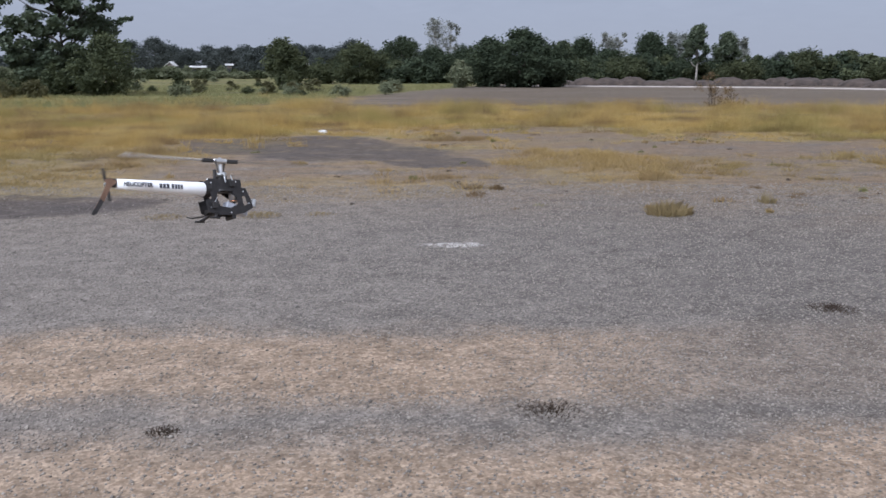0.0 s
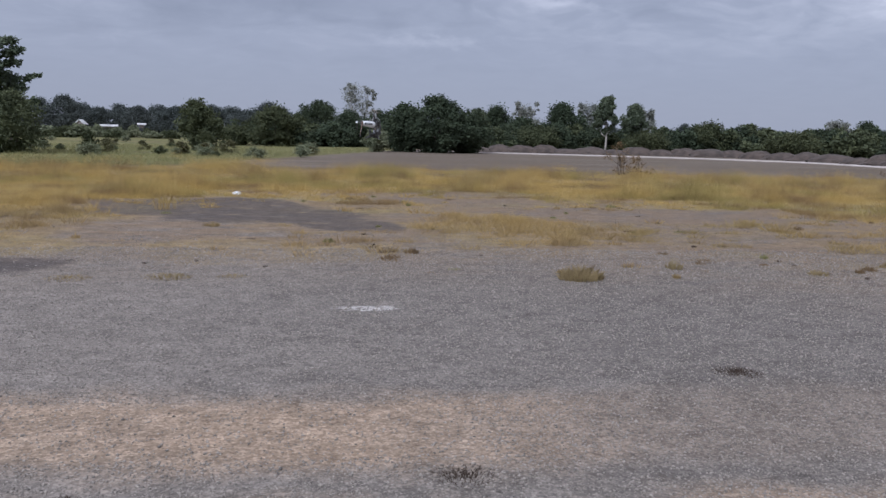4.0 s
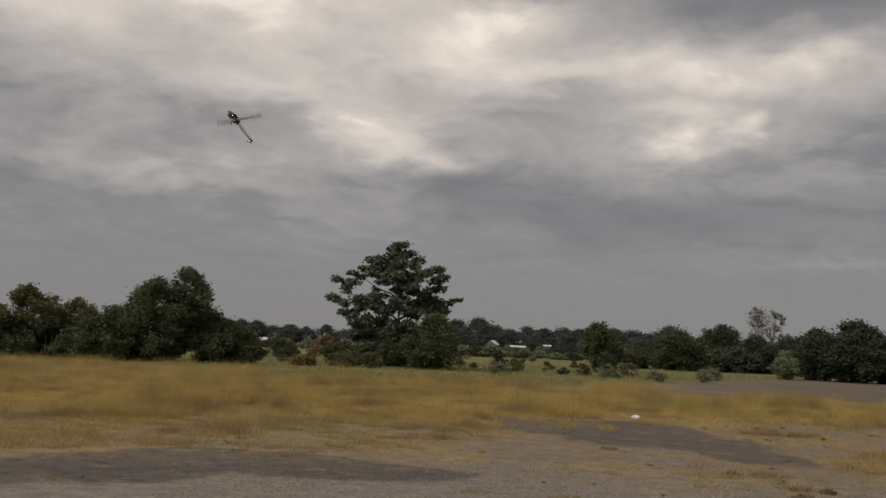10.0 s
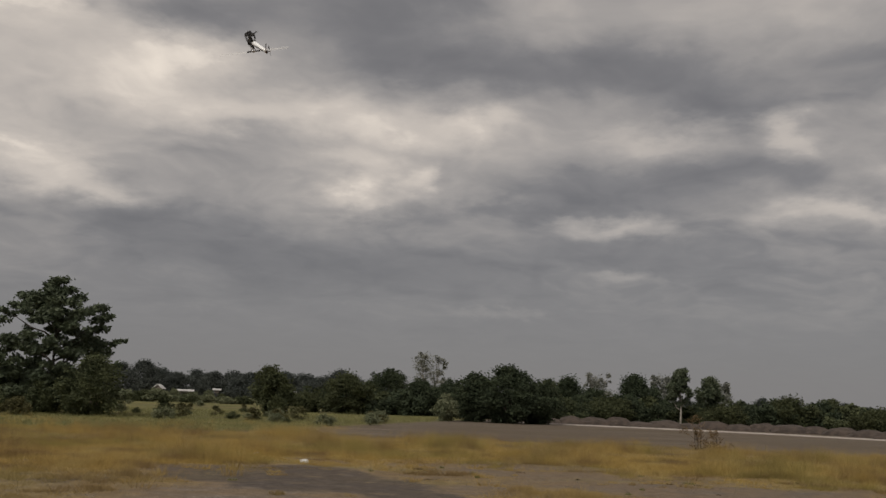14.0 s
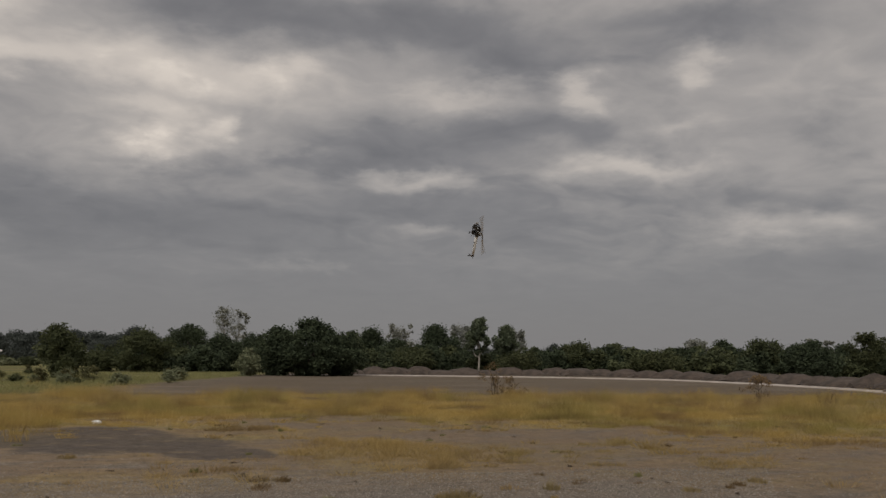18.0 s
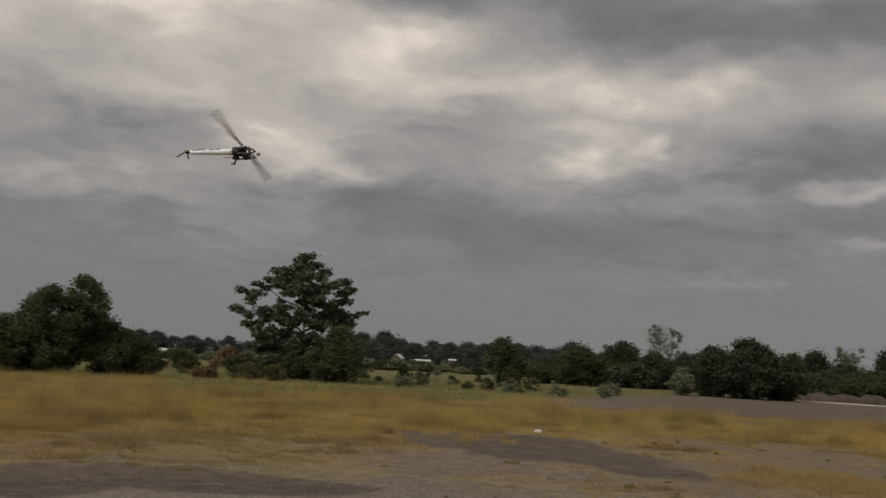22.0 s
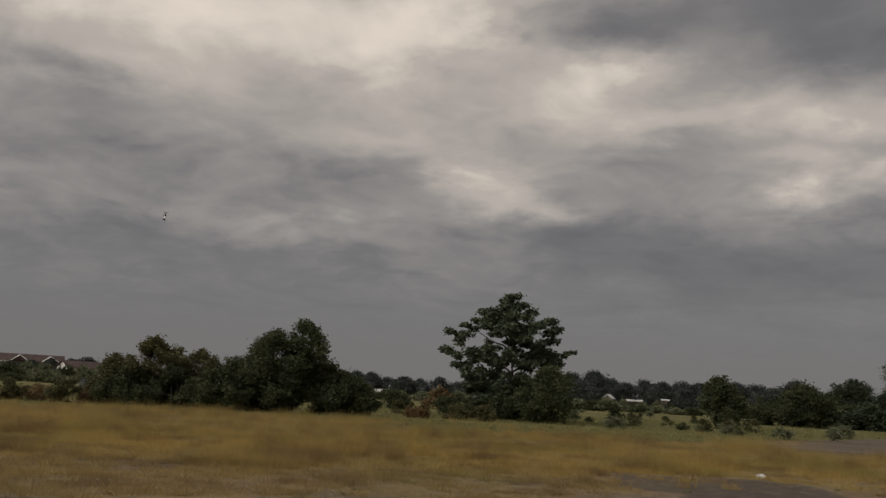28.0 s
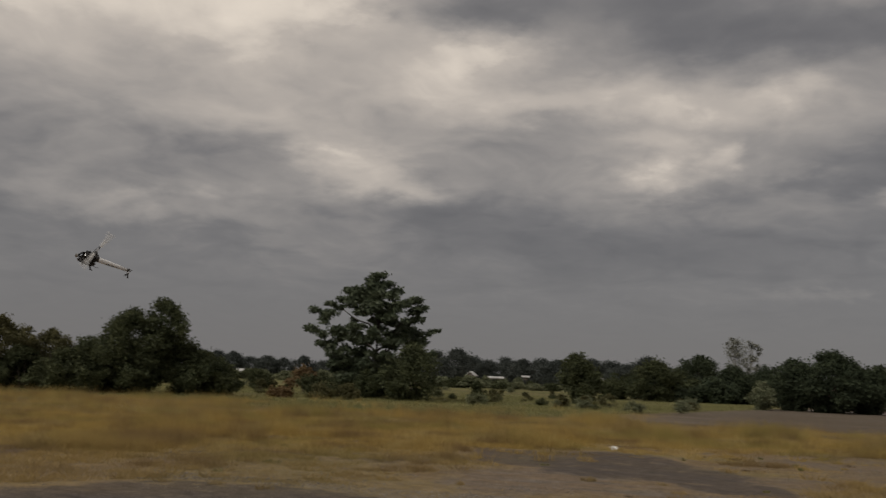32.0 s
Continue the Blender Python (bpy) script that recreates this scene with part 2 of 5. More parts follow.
def ground_material():
    def build(k, s):
        p = k.n("ShaderNodeNewGeometry").outputs["Position"]
        wob = k.noise(p, 0.35, 3.0)
        wob2 = k.noise(k.v("ADD", p, (9, 4, 2)), 1.3, 4.0)
        x, y, _ = k.split(p)
        xw = k.m("ADD", x, k.m("MULTIPLY", k.m("SUBTRACT", wob, 0.5), 2.4))
        yw = k.m("ADD", y, k.m("ADD", k.m("MULTIPLY", k.m("SUBTRACT", wob2, 0.5), 0.9), k.m("MULTIPLY", k.m("SUBTRACT", wob, 0.5), 0.8)))
        r = k.v("LENGTH", p)
        # crushed grey stone
        cells = k.n("ShaderNodeTexVoronoi", Vector=p, Scale=34.0)
        chip = k.split(cells.outputs["Color"])[0]
        grain = k.noise(p, 90.0, 3.0)
        grit = k.split(k.n("ShaderNodeTexVoronoi", Vector=p, Scale=72.0).outputs["Color"])[1]
        patch = k.smooth(k.noise(p, 0.8, 4.0), 0.3, 0.7)
        stone = k.mix(k.m("MULTIPLY", chip, k.m("ADD", 0.35, grain)), (0.118, 0.104, 0.091), (0.225, 0.199, 0.172))
        stone = k.mix(k.m("MULTIPLY", patch, 0.4), stone, (0.118, 0.104, 0.093))
        # stone tone paler on one side of the field, darker on the other
        side = k.smooth(k.m("ADD", xw, k.m("MULTIPLY", k.m("SUBTRACT", k.noise(p, 0.5, 5.0, 0.7), 0.5), 5.0)), -3.0, 3.5)
        stone = k.mix(k.m("MULTIPLY", k.smooth(side, 0.0, 0.5, 0.34, 0.0), k.smooth(r, 10.0, 15.0, 1.0, 0.0)), stone, (0.235, 0.205, 0.176))
        stone = k.mix(k.smooth(side, 0.5, 1.0, 0.0, 0.42), stone, (0.102, 0.090, 0.080))
        # sandy wheel ways of the dirt track
        def band(v, lo, hi, soft):
            return k.m("MULTIPLY", k.smooth(v, lo - soft, lo + soft), k.smooth(v, hi - soft, hi + soft, 1.0, 0.0))
        left = k.smooth(xw, 0.2, 2.2, 1.0, 0.25)
        ways = k.m("ADD", band(yw, 1.0, 3.85, 0.25), k.m("MULTIPLY", band(yw, 4.3, 5.6, 0.28), left), clamp=True)
        sandy = k.mix(k.m("MULTIPLY", chip, k.m("ADD", 0.4, grain)), (0.222, 0.160, 0.108), (0.355, 0.268, 0.188))
        col = k.mix(k.m("MULTIPLY", ways, k.m("ADD", 0.62, k.m("MULTIPLY", wob2, 0.4))), stone, sandy)
        # a spill of pale lime on the stones
        e = k.m("ADD", k.m("POWER", k.m("DIVIDE", k.m("SUBTRACT", xw, 0.4), 0.42), 2.0), k.m("POWER", k.m("DIVIDE", k.m("SUBTRACT", y, 8.6), 0.14), 2.0))
        lime = k.m("MULTIPLY", k.smooth(e, 0.3, 1.3, 1.0, 0.0), k.smooth(k.noise(p, 12.0, 4.0, 0.7), 0.40, 0.55))
        col = k.mix(k.m("MULTIPLY", lime, 0.7), col, (0.52, 0.49, 0.45))
        # old tar patches with broken edges
        def ellipse(cx, cy, rx, ry):
            return k.m("ADD", k.m("POWER", k.m("DIVIDE", k.m("SUBTRACT", xw, cx), rx), 2.0), k.m("POWER", k.m("DIVIDE", k.m("SUBTRACT", yw, cy), ry), 2.0))
        tar = 0.0
        for cx, cy, rx, ry in TAR:
            tar = k.m("MAXIMUM", tar, k.smooth(ellipse(cx, cy, rx, ry), 0.7, 1.15, 1.0, 0.0))
        tar = k.m("MULTIPLY", tar, k.smooth(k.noise(p, 1.4, 7.0, 0.7), 0.26, 0.46))
        tarcol = k.mix(k.m("MULTIPLY", grain, k.m("ADD", 0.3, chip)), (0.056, 0.048, 0.045), (0.115, 0.10, 0.091))
        col = k.mix(k.m("MULTIPLY", tar, 0.94), col, tarcol)
        # brown dust and dead stalks lying between the stones
        dust = k.m("MULTIPLY", k.smooth(k.noise(k.v("MULTIPLY", p, (0.5, 1.0, 1.0)), 1.3, 9.0, 0.75), 0.30, 0.58), k.m("MULTIPLY", k.m("MULTIPLY", k.smooth(r, 8.5, 15.0), k.smooth(r, 34.0, 46.0, 1.0, 0.3)), k.m("SUBTRACT", 1.0, k.m("MULTIPLY", tar, 0.8))))
        col = k.mix(k.m("MULTIPLY", dust, 0.7), col, (0.190, 0.132, 0.080))
        # earth and straw litter under the dry grass
        cover = k.m("ADD", k.smooth(r, 9.5, 14.0, -0.5, 0.10), k.smooth(r, 18.0, 30.0, 0.0, 0.66))
        cover = k.m("ADD", cover, k.m("MULTIPLY", k.smooth(xw, -5.0, -2.5, 0.62, 0.0), k.smooth(k.m("ADD", r, k.m("MULTIPLY", k.m("SUBTRACT", wob2, 0.5), 1.6)), 12.2, 13.4)))
        cover = k.m("SUBTRACT", cover, k.m("MULTIPLY", k.m("MULTIPLY", k.smooth(yw, 38.0, 46.0), k.smooth(xw, -6.0, -1.0)), 0.82))
        for cx, cy, rx, ry, w in COVER:
            cover = k.m("ADD", cover, k.smooth(ellipse(cx, cy, rx, ry), 0.2, 1.6, w, 0.0))
        streak = k.noise(k.v("MULTIPLY", p, (0.5, 1.0, 1.0)), 0.8, 9.0, 0.75)
        cover = k.m("ADD", cover, k.m("ADD", k.m("MULTIPLY", k.m("SUBTRACT", streak, 0.5), 1.5), k.m("MULTIPLY", k.m("SUBTRACT", k.noise(k.v("MULTIPLY", p, (0.55, 1.0, 1.0)), 2.6, 6.0, 0.7), 0.5), 1.3)))
        turf = k.m("MULTIPLY", k.smooth(cover, -0.1, 0.7), k.m("SUBTRACT", 1.0, k.m("MULTIPLY", tar, 0.75)))
        straw = k.mix(k.noise(p, 5.0, 7.0, 0.75), (0.130, 0.092, 0.042), (0.35, 0.255, 0.108))
        straw = k.mix(k.m("MULTIPLY", k.smooth(k.noise(k.v("ADD", p, (40, 7, 0)), 0.5, 4.0), 0.45, 0.60), 0.75), straw, (0.150, 0.102, 0.060))
        straw = k.mix(k.m("MULTIPLY", k.smooth(k.noise(p, 0.2, 3.0), 0.45, 0.6), 0.5), straw, (0.20, 0.18, 0.07))
        straw = k.mix(k.smooth(r, 14.0, 25.0, 0.45, 0.0), straw, (0.205, 0.150, 0.084))
        scatter = k.smooth(k.noise(k.v("MULTIPLY", p, (0.6, 1.0, 1.0)), 7.0, 9.0, 0.8), 0.36, 0.6)
        col = k.mix(k.m("MULTIPLY", turf, k.m("ADD", 0.42, k.m("MULTIPLY", scatter, 0.55))), col, straw)
        # a strip of bare dark soil through the grass
        soil = k.m("MULTIPLY", band(yw, 21.4, 22.9, 0.35), k.m("MULTIPLY", k.smooth(xw, -6.0, -4.0, 1.0, 0.0), k.smooth(k.noise(p, 0.9, 6.0, 0.7), 0.38, 0.52)))
        col = k.mix(k.m("MULTIPLY", soil, 0.8), col, (0.085, 0.060, 0.045))
        rw = k.m("ADD", r, k.m("MULTIPLY", k.m("SUBTRACT", wob2, 0.5), 4.0))
        bare = k.m("MULTIPLY", band(rw, 18.3, 20.3, 0.5), k.m("MULTIPLY", k.smooth(xw, -6.0, -4.0, 1.0, 0.0), k.smooth(k.noise(p, 0.7, 6.0, 0.7), 0.42, 0.56)))
        col = k.mix(k.m("MULTIPLY", bare, 0.8), col, (0.100, 0.076, 0.058))
        # brown worn patches on the bare ground before the haul road
        worn = k.m("MULTIPLY", k.smooth(r, 32.0, 44.0), k.smooth(k.noise(k.v("MULTIPLY", p, (0.22, 1.0, 1.0)), 0.35, 7.0, 0.65), 0.36, 0.58))
        col = k.mix(k.m("MULTIPLY", worn, 0.8), col, (0.112, 0.086, 0.060))
        # meadow beyond
        edge = k.smooth(x, -26.0, -16.0, 52.0, 41.5)
        meadow = k.m("MULTIPLY", k.smooth(k.m("SUBTRACT", k.m("ADD", r, k.m("MULTIPLY", k.m("SUBTRACT", wob, 0.5), 6.0)), edge), -1.0, 3.0), k.smooth(k.m("SUBTRACT", xw, k.m("MULTIPLY", k.m("SUBTRACT", y, 60.0), 0.25)), -7.0, -2.0, 1.0, 0.0))
        beyond = k.smooth(r, 108.0, 125.0)
        green = k.mix(k.smooth(k.noise(k.v("MULTIPLY", p, (0.25, 1.0, 1.0)), 0.12, 5.0), 0.35, 0.65), (0.094, 0.100, 0.042), (0.185, 0.168, 0.072))
        green = k.mix(k.m("MULTIPLY", k.smooth(k.noise(k.v("MULTIPLY", p, (0.1, 1.0, 1.0)), 0.22, 4.0), 0.50, 0.62), 0.7), green, (0.135, 0.105, 0.058))
        col = k.mix(k.m("MAXIMUM", meadow, beyond), col, green)
        mottle = k.m("MULTIPLY", k.smooth(k.noise(p, 3.2, 9.0, 0.8), 0.32, 0.68, 0.70, 1.22), k.m("ADD", 0.80, k.m("MULTIPLY", k.m("POWER", grit, 1.6), 0.52)))
        col = k.mix(1.0, col, k.n("ShaderNodeCombineXYZ", X=mottle, Y=mottle, Z=mottle).outputs[0], "MULTIPLY")
        k.put(s.inputs["Base Color"], col)
        k.put(s.inputs["Roughness"], 0.95)
        k.put(s.inputs["Specular IOR Level"], 0.05)
        bump(k, s, k.m("ADD", k.m("MULTIPLY", chip, 0.7), grain), 0.3, 0.01)
    return material("gravel_field", build)


M_GROUND = ground_material()
M_STONE = plain("loose_stone", (0.092, 0.080, 0.069), (0.315, 0.277, 0.233), 5.0, 0.9, islands=0.8)
M_PALE = plain("pale_packed_earth", (0.26, 0.222, 0.192), (0.41, 0.36, 0.32), 0.6, 0.9)
M_EARTH = plain("dumped_earth", (0.032, 0.024, 0.019), (0.072, 0.053, 0.042), 1.2, 0.95, relief=0.6)


def straw_material():
    def build(k, s):
        r = k.n("ShaderNodeNewGeometry").outputs["Random Per Island"]
        p = k.n("ShaderNodeNewGeometry").outputs["Position"]
        col = k.mix(r, (0.395, 0.268, 0.084), (0.60, 0.43, 0.150))
        col = k.mix(k.m("MULTIPLY", k.smooth(k.noise(p, 0.22, 5.0, 0.6), 0.46, 0.60), 0.75), col, (0.285, 0.248, 0.082))
        col = k.mix(k.m("MULTIPLY", k.smooth(k.noise(k.v("ADD", p, (40, 7, 0)), 0.5, 5.0, 0.6), 0.48, 0.60), 0.75), col, (0.22, 0.143, 0.076))
        col = k.mix(k.m("MULTIPLY", k.smooth(k.noise(k.v("ADD", p, (3, 70, 0)), 0.7, 5.0, 0.6), 0.52, 0.66), 0.6), col, (0.58, 0.455, 0.20))
        # shorter, browner and deader on the stony ground
        col = k.mix(k.smooth(k.v("LENGTH", p), 14.0, 25.0, 0.6, 0.0), col, (0.31, 0.225, 0.118))
        k.put(s.inputs["Base Color"], col)
        k.put(s.inputs["Roughness"], 0.85)
        # bent and tangled stems catch the sky from above
        n = k.v("NORMALIZE", k.v("ADD", k.v("MULTIPLY", k.n("ShaderNodeNewGeometry").outputs["Normal"], (0.45, 0.45, 0.45)), (0, 0, 1)))
        k.put(s.inputs["Normal"], n)
        k.put(s.inputs["Specular IOR Level"], 0.1)
        thin = k.n("ShaderNodeBsdfTranslucent", Color=col)
        both = k.n("ShaderNodeMixShader", Fac=0.5)
        k.put(both.inputs[1], s.outputs[0])
        k.put(both.inputs[2], thin.outputs[0])
        for node in k.t.nodes:
            if node.type == "OUTPUT_MATERIAL":
                k.put(node.inputs["Surface"], both.outputs[0])
    return material("dry_grass", build)


M_STRAW = straw_material()
M_REED = leaf("green_grass", (0.150, 0.148, 0.058), (0.275, 0.25, 0.105), 0.8)
M_TUFT = leaf("dry_tuft", (0.20, 0.150, 0.072), (0.35, 0.272, 0.135), 0.8)
M_LEAF = leaf("broad_leaf", (0.046, 0.060, 0.036), (0.110, 0.128, 0.074), 0.5)
M_HEDGE = leaf("thicket_leaf", (0.044, 0.054, 0.027), (0.094, 0.104, 0.048), 0.75)
M_OLIVE = leaf("olive_leaf", (0.043, 0.051, 0.024), (0.078, 0.085, 0.038), 0.8)
M_DARKLEAF = leaf("dark_leaf", (0.031, 0.042, 0.024), (0.058, 0.072, 0.038), 0.85)
M_PALELEAF = leaf("pale_leaf", (0.13, 0.135, 0.112), (0.26, 0.258, 0.222), 0.6)
# distance haze is put into this leaf colour as a grey tint
M_HAZE_LEAF = leaf("haze_greyed_leaf", (0.060, 0.068, 0.062), (0.080, 0.089, 0.078), 0.85)
M_LIGHTLEAF = leaf("light_leaf", (0.10, 0.112, 0.062), (0.19, 0.195, 0.11), 0.7)
M_BRUSH = leaf("brown_green_leaf", (0.062, 0.060, 0.026), (0.128, 0.118, 0.052), 0.7)
M_DEAD = leaf("dead_weed", (0.040, 0.028, 0.020), (0.085, 0.060, 0.042), 0.9)
M_RUST = leaf("russet_leaf", (0.12, 0.075, 0.035), (0.22, 0.15, 0.075), 0.7)
M_BARK = plain("bark", (0.075, 0.06, 0.047), (0.17, 0.14, 0.11), 3.0, 0.9, relief=0.6)
M_DARKBARK = plain("dark_bark", (0.028, 0.023, 0.019), (0.065, 0.053, 0.043), 3.0, 0.9, relief=0.6)
M_PALEBARK = plain("pale_bark", (0.20, 0.18, 0.155), (0.34, 0.31, 0.27), 2.0, 0.85)
M_WALL = plain("white_plaster", (0.62, 0.61, 0.58), (0.80, 0.79, 0.77), 0.4, 0.8)
M_DUNWALL = plain("weathered_render", (0.16, 0.13, 0.115), (0.26, 0.22, 0.20), 0.4, 0.85)
M_TIN = plain("tin_roof", (0.35, 0.34, 0.33), (0.60, 0.59, 0.57), 0.5, 0.5)
M_TILE = plain("red_roof", (0.045, 0.028, 0.027), (0.085, 0.055, 0.05), 0.6, 0.95)
M_GLASS = plain("window_dark", (0.02, 0.022, 0.025), (0.05, 0.05, 0.055), 1.0, 0.15)
M_BAG = plain("white_plastic", (0.62, 0.62, 0.62), (0.85, 0.85, 0.85), 9.0, 0.4)
M_CARBON = plain("carbon_plate", (0.008, 0.007, 0.007), (0.022, 0.019, 0.018), 60.0, 0.5)
M_BLACK = plain("black_plastic", (0.010, 0.009, 0.008), (0.028, 0.024, 0.022), 40.0, 0.5)
M_BOOM = plain("white_gloss_paint", (0.86, 0.86, 0.85), (0.91, 0.91, 0.90), 12.0, 0.3)
M_BLADE = plain("white_rotor_blade", (0.50, 0.49, 0.47), (0.62, 0.61, 0.59), 20.0, 0.22)
M_SILVER = plain("bare_aluminium", (0.50, 0.50, 0.50), (0.72, 0.72, 0.71), 30.0, 0.3, 1.0)
M_BROWN = plain("brown_fin", (0.11, 0.06, 0.035), (0.19, 0.11, 0.065), 25.0, 0.5)
M_CELL = plain("battery_wrap", (0.30, 0.31, 0.34), (0.48, 0.48, 0.52), 20.0, 0.4)
M_COPPER = plain("motor_windings", (0.42, 0.22, 0.12), (0.62, 0.36, 0.22), 40.0, 0.35, 0.8)
M_INK = plain("dark_lettering", (0.02, 0.02, 0.025), (0.05, 0.05, 0.06), 20.0, 0.5)

# ---- building helpers ----
rng = np.random.default_rng(7)


def spot(az, d, z=0.0):
    """The place d metres out, az degrees to the left of straight ahead."""
    return Vector((-d * math.sin(radians(az)), d * math.cos(radians(az)), z))


def mesh_of(name, verts, faces, mat):
    """A mesh from numpy arrays; all faces have the same number of corners."""
    verts, faces = np.asarray(verts, dtype=np.float32), np.asarray(faces, dtype=np.int32)
    me = bpy.data.meshes.new(name)
    n = faces.shape[1]
    me.vertices.add(len(verts))
    me.vertices.foreach_set("co", verts.ravel())
    me.loops.add(faces.size)
    me.loops.foreach_set("vertex_index", faces.ravel())
    me.polygons.add(len(faces))
    me.polygons.foreach_set("loop_start", np.arange(0, faces.size, n, dtype=np.int32))
    me.update(calc_edges=True)
    me.materials.append(mat)
    return me


def part(name, bm, mat, parent, label="", smooth=False):
    me = bpy.data.meshes.new(name)
    bm.to_mesh(me)
    bm.free()
    me.materials.append(mat)
    if smooth:
        for f in me.polygons:
            f.use_smooth = True
    ob = new(name, me)
    ob.parent = parent
    return tagged(ob, label)


def hang(name, me, parent, label=""):
    ob = new(name, me)
    ob.parent = parent
    return tagged(ob, label)


def box(sx, sy, sz, m=None, edge=0.0):
    bm = bmesh.new()
    bmesh.ops.create_cube(bm, size=1.0)
    bmesh.ops.scale(bm, vec=(sx, sy, sz), verts=bm.verts)
    if edge:
        bmesh.ops.bevel(bm, geom=bm.edges[:], offset=edge, segments=2, affect="EDGES", profile=0.5)
    if m is not None:
        bm.transform(m)
    return bm


def tube(points, radii, sides=8):
    """A tapered round bar through the points."""
    bm = bmesh.new()
    rings = []
    pts = [Vector(p) for p in points]
    for i, (p, r) in enumerate(zip(pts, radii)):
        way = (pts[min(i + 1, len(pts) - 1)] - pts[max(i - 1, 0)]).normalized()
        turn = way.to_track_quat("Z", "Y").to_matrix()
        rings.append([bm.verts.new(p + turn @ Vector((r * math.cos(a), r * math.sin(a), 0)))
                      for a in (2 * math.pi * j / sides for j in range(sides))])
    for a, b in zip(rings, rings[1:]):
        for j in range(sides):
            bm.faces.new((a[j], a[(j + 1) % sides], b[(j + 1) % sides], b[j]))
    bm.faces.new(rings[0][::-1])
    bm.faces.new(rings[-1])
    return bm


def join(*bms):
    out = bmesh.new()
    for bm in bms:
        me = bpy.data.meshes.new("piece")
        bm.to_mesh(me)
        out.from_mesh(me)
        bm.free()
        bpy.data.meshes.remove(me)
    return out


def plate(outline, holes, thick, y):
    """A flat plate in the xz plane at y, with its outline and window openings cut out."""
    curve = bpy.data.curves.new("plate", "CURVE")
    curve.dimensions, curve.fill_mode, curve.extrude = "2D", "BOTH", thick / 2
    for ring in (outline, *holes):
        sp = curve.splines.new("POLY")
        sp.points.add(len(ring) - 1)
        for q, (u, v) in zip(sp.points, ring):
            q.co = (u, v, 0, 1)
        sp.use_cyclic_u = True
    ob = bpy.data.objects.new("plate", curve)
    me = bpy.data.meshes.new_from_object(ob)
    bm = bmesh.new()
    bm.from_mesh(me)
    bm.transform(pose(0, y, 0, 90, 0, 0))
    bpy.data.objects.remove(ob)
    bpy.data.meshes.remove(me)
    bpy.data.curves.remove(curve)
    return bm


def lettering(text, size):
    curve = bpy.data.curves.new("text", "FONT")
    curve.body, curve.size, curve.extrude, curve.offset = text, size, 0.0004, 0.0007
    ob = bpy.data.objects.new("text", curve)
    me = bpy.data.meshes.new_from_object(ob)
    bm = bmesh.new()
    bm.from_mesh(me)
    bpy.data.objects.remove(ob)
    bpy.data.meshes.remove(me)
    bpy.data.curves.remove(curve)
    return bm


def leaves(name, centres, radii, count, size, mat, flat=0.6):
    """Many small leaves in clumps: two-triangle blades, each turned its own way."""
    centres, radii = np.asarray(centres), np.asarray(radii)
    pick = rng.choice(len(centres), count, p=radii ** 2 / np.sum(radii ** 2))
    v = rng.normal(size=(count, 3))
    v /= np.linalg.norm(v, axis=1)[:, None]
    v *= rng.random((count, 1)) ** 0.5 * (1 + 0.3 * np.abs(rng.normal(size=(count, 1))))
    v[:, 2] *= flat
    p = centres[pick] + v * radii[pick][:, None]
    a = rng.normal(size=(count, 3))
    a[:, 2] *= 0.6
    a /= np.linalg.norm(a, axis=1)[:, None]
    b = np.cross(a, rng.normal(size=(count, 3)))
    b /= np.linalg.norm(b, axis=1)[:, None]
    s = size * (0.6 + 0.8 * rng.random((count, 1)))
    verts = np.stack([p - a * s, p + b * s * 0.45, p + a * s, p - b * s * 0.45], 1).reshape(-1, 3)
    return mesh_of(name, verts, np.arange(count * 4).reshape(-1, 4), mat)


# ---- ground ----


def make_ground():
    rings = [0.0, 1.0, 2.0] + list(np.arange(2.5, 14, 0.25)) + list(np.arange(14, 40, 1.0)) + [45, 52, 60, 75, 95, 120, 170, 250, 400, 700, 1200, 2200, 4500]
    seg = 180
    verts, faces = [(0, 0, 0)], []
    for r in rings[1:]:
        for j in range(seg):
            a = 2 * math.pi * j / seg
            x, y = r * math.cos(a), r * math.sin(a)
            amp = 0.05 * min(1, max(0, (r - 2) / 4)) * min(1, max(0, (45 - r) / 20))
            verts.append((x, y, amp * (noise.noise((x * 0.5, y * 0.5, 3.3)) - 0.2)))
    for j in range(seg):
        faces.append((0, 1 + j, 1 + (j + 1) % seg))
    quads = []
    for i in range(len(rings) - 2):
        o = 1 + i * seg
        for j in range(seg):
            quads.append((o + j, o + seg + j, o + seg + (j + 1) % seg, o + (j + 1) % seg))
    me = bpy.data.meshes.new("ground")
    me.from_pydata(verts, [], faces + quads)
    me.materials.append(M_GROUND)
    for f in me.polygons:
        f.use_smooth = True
    tagged(new("ground", me), "grey gravel field with dry grass, dirt track and tar patches", "ground", kind="structure")


def ground_z(x, y):
    r = math.hypot(x, y)
    amp = 0.05 * min(1, max(0, (r - 2) / 4)) * min(1, max(0, (45 - r) / 20))
    return amp * (noise.noise((x * 0.5, y * 0.5, 3.3)) - 0.2)


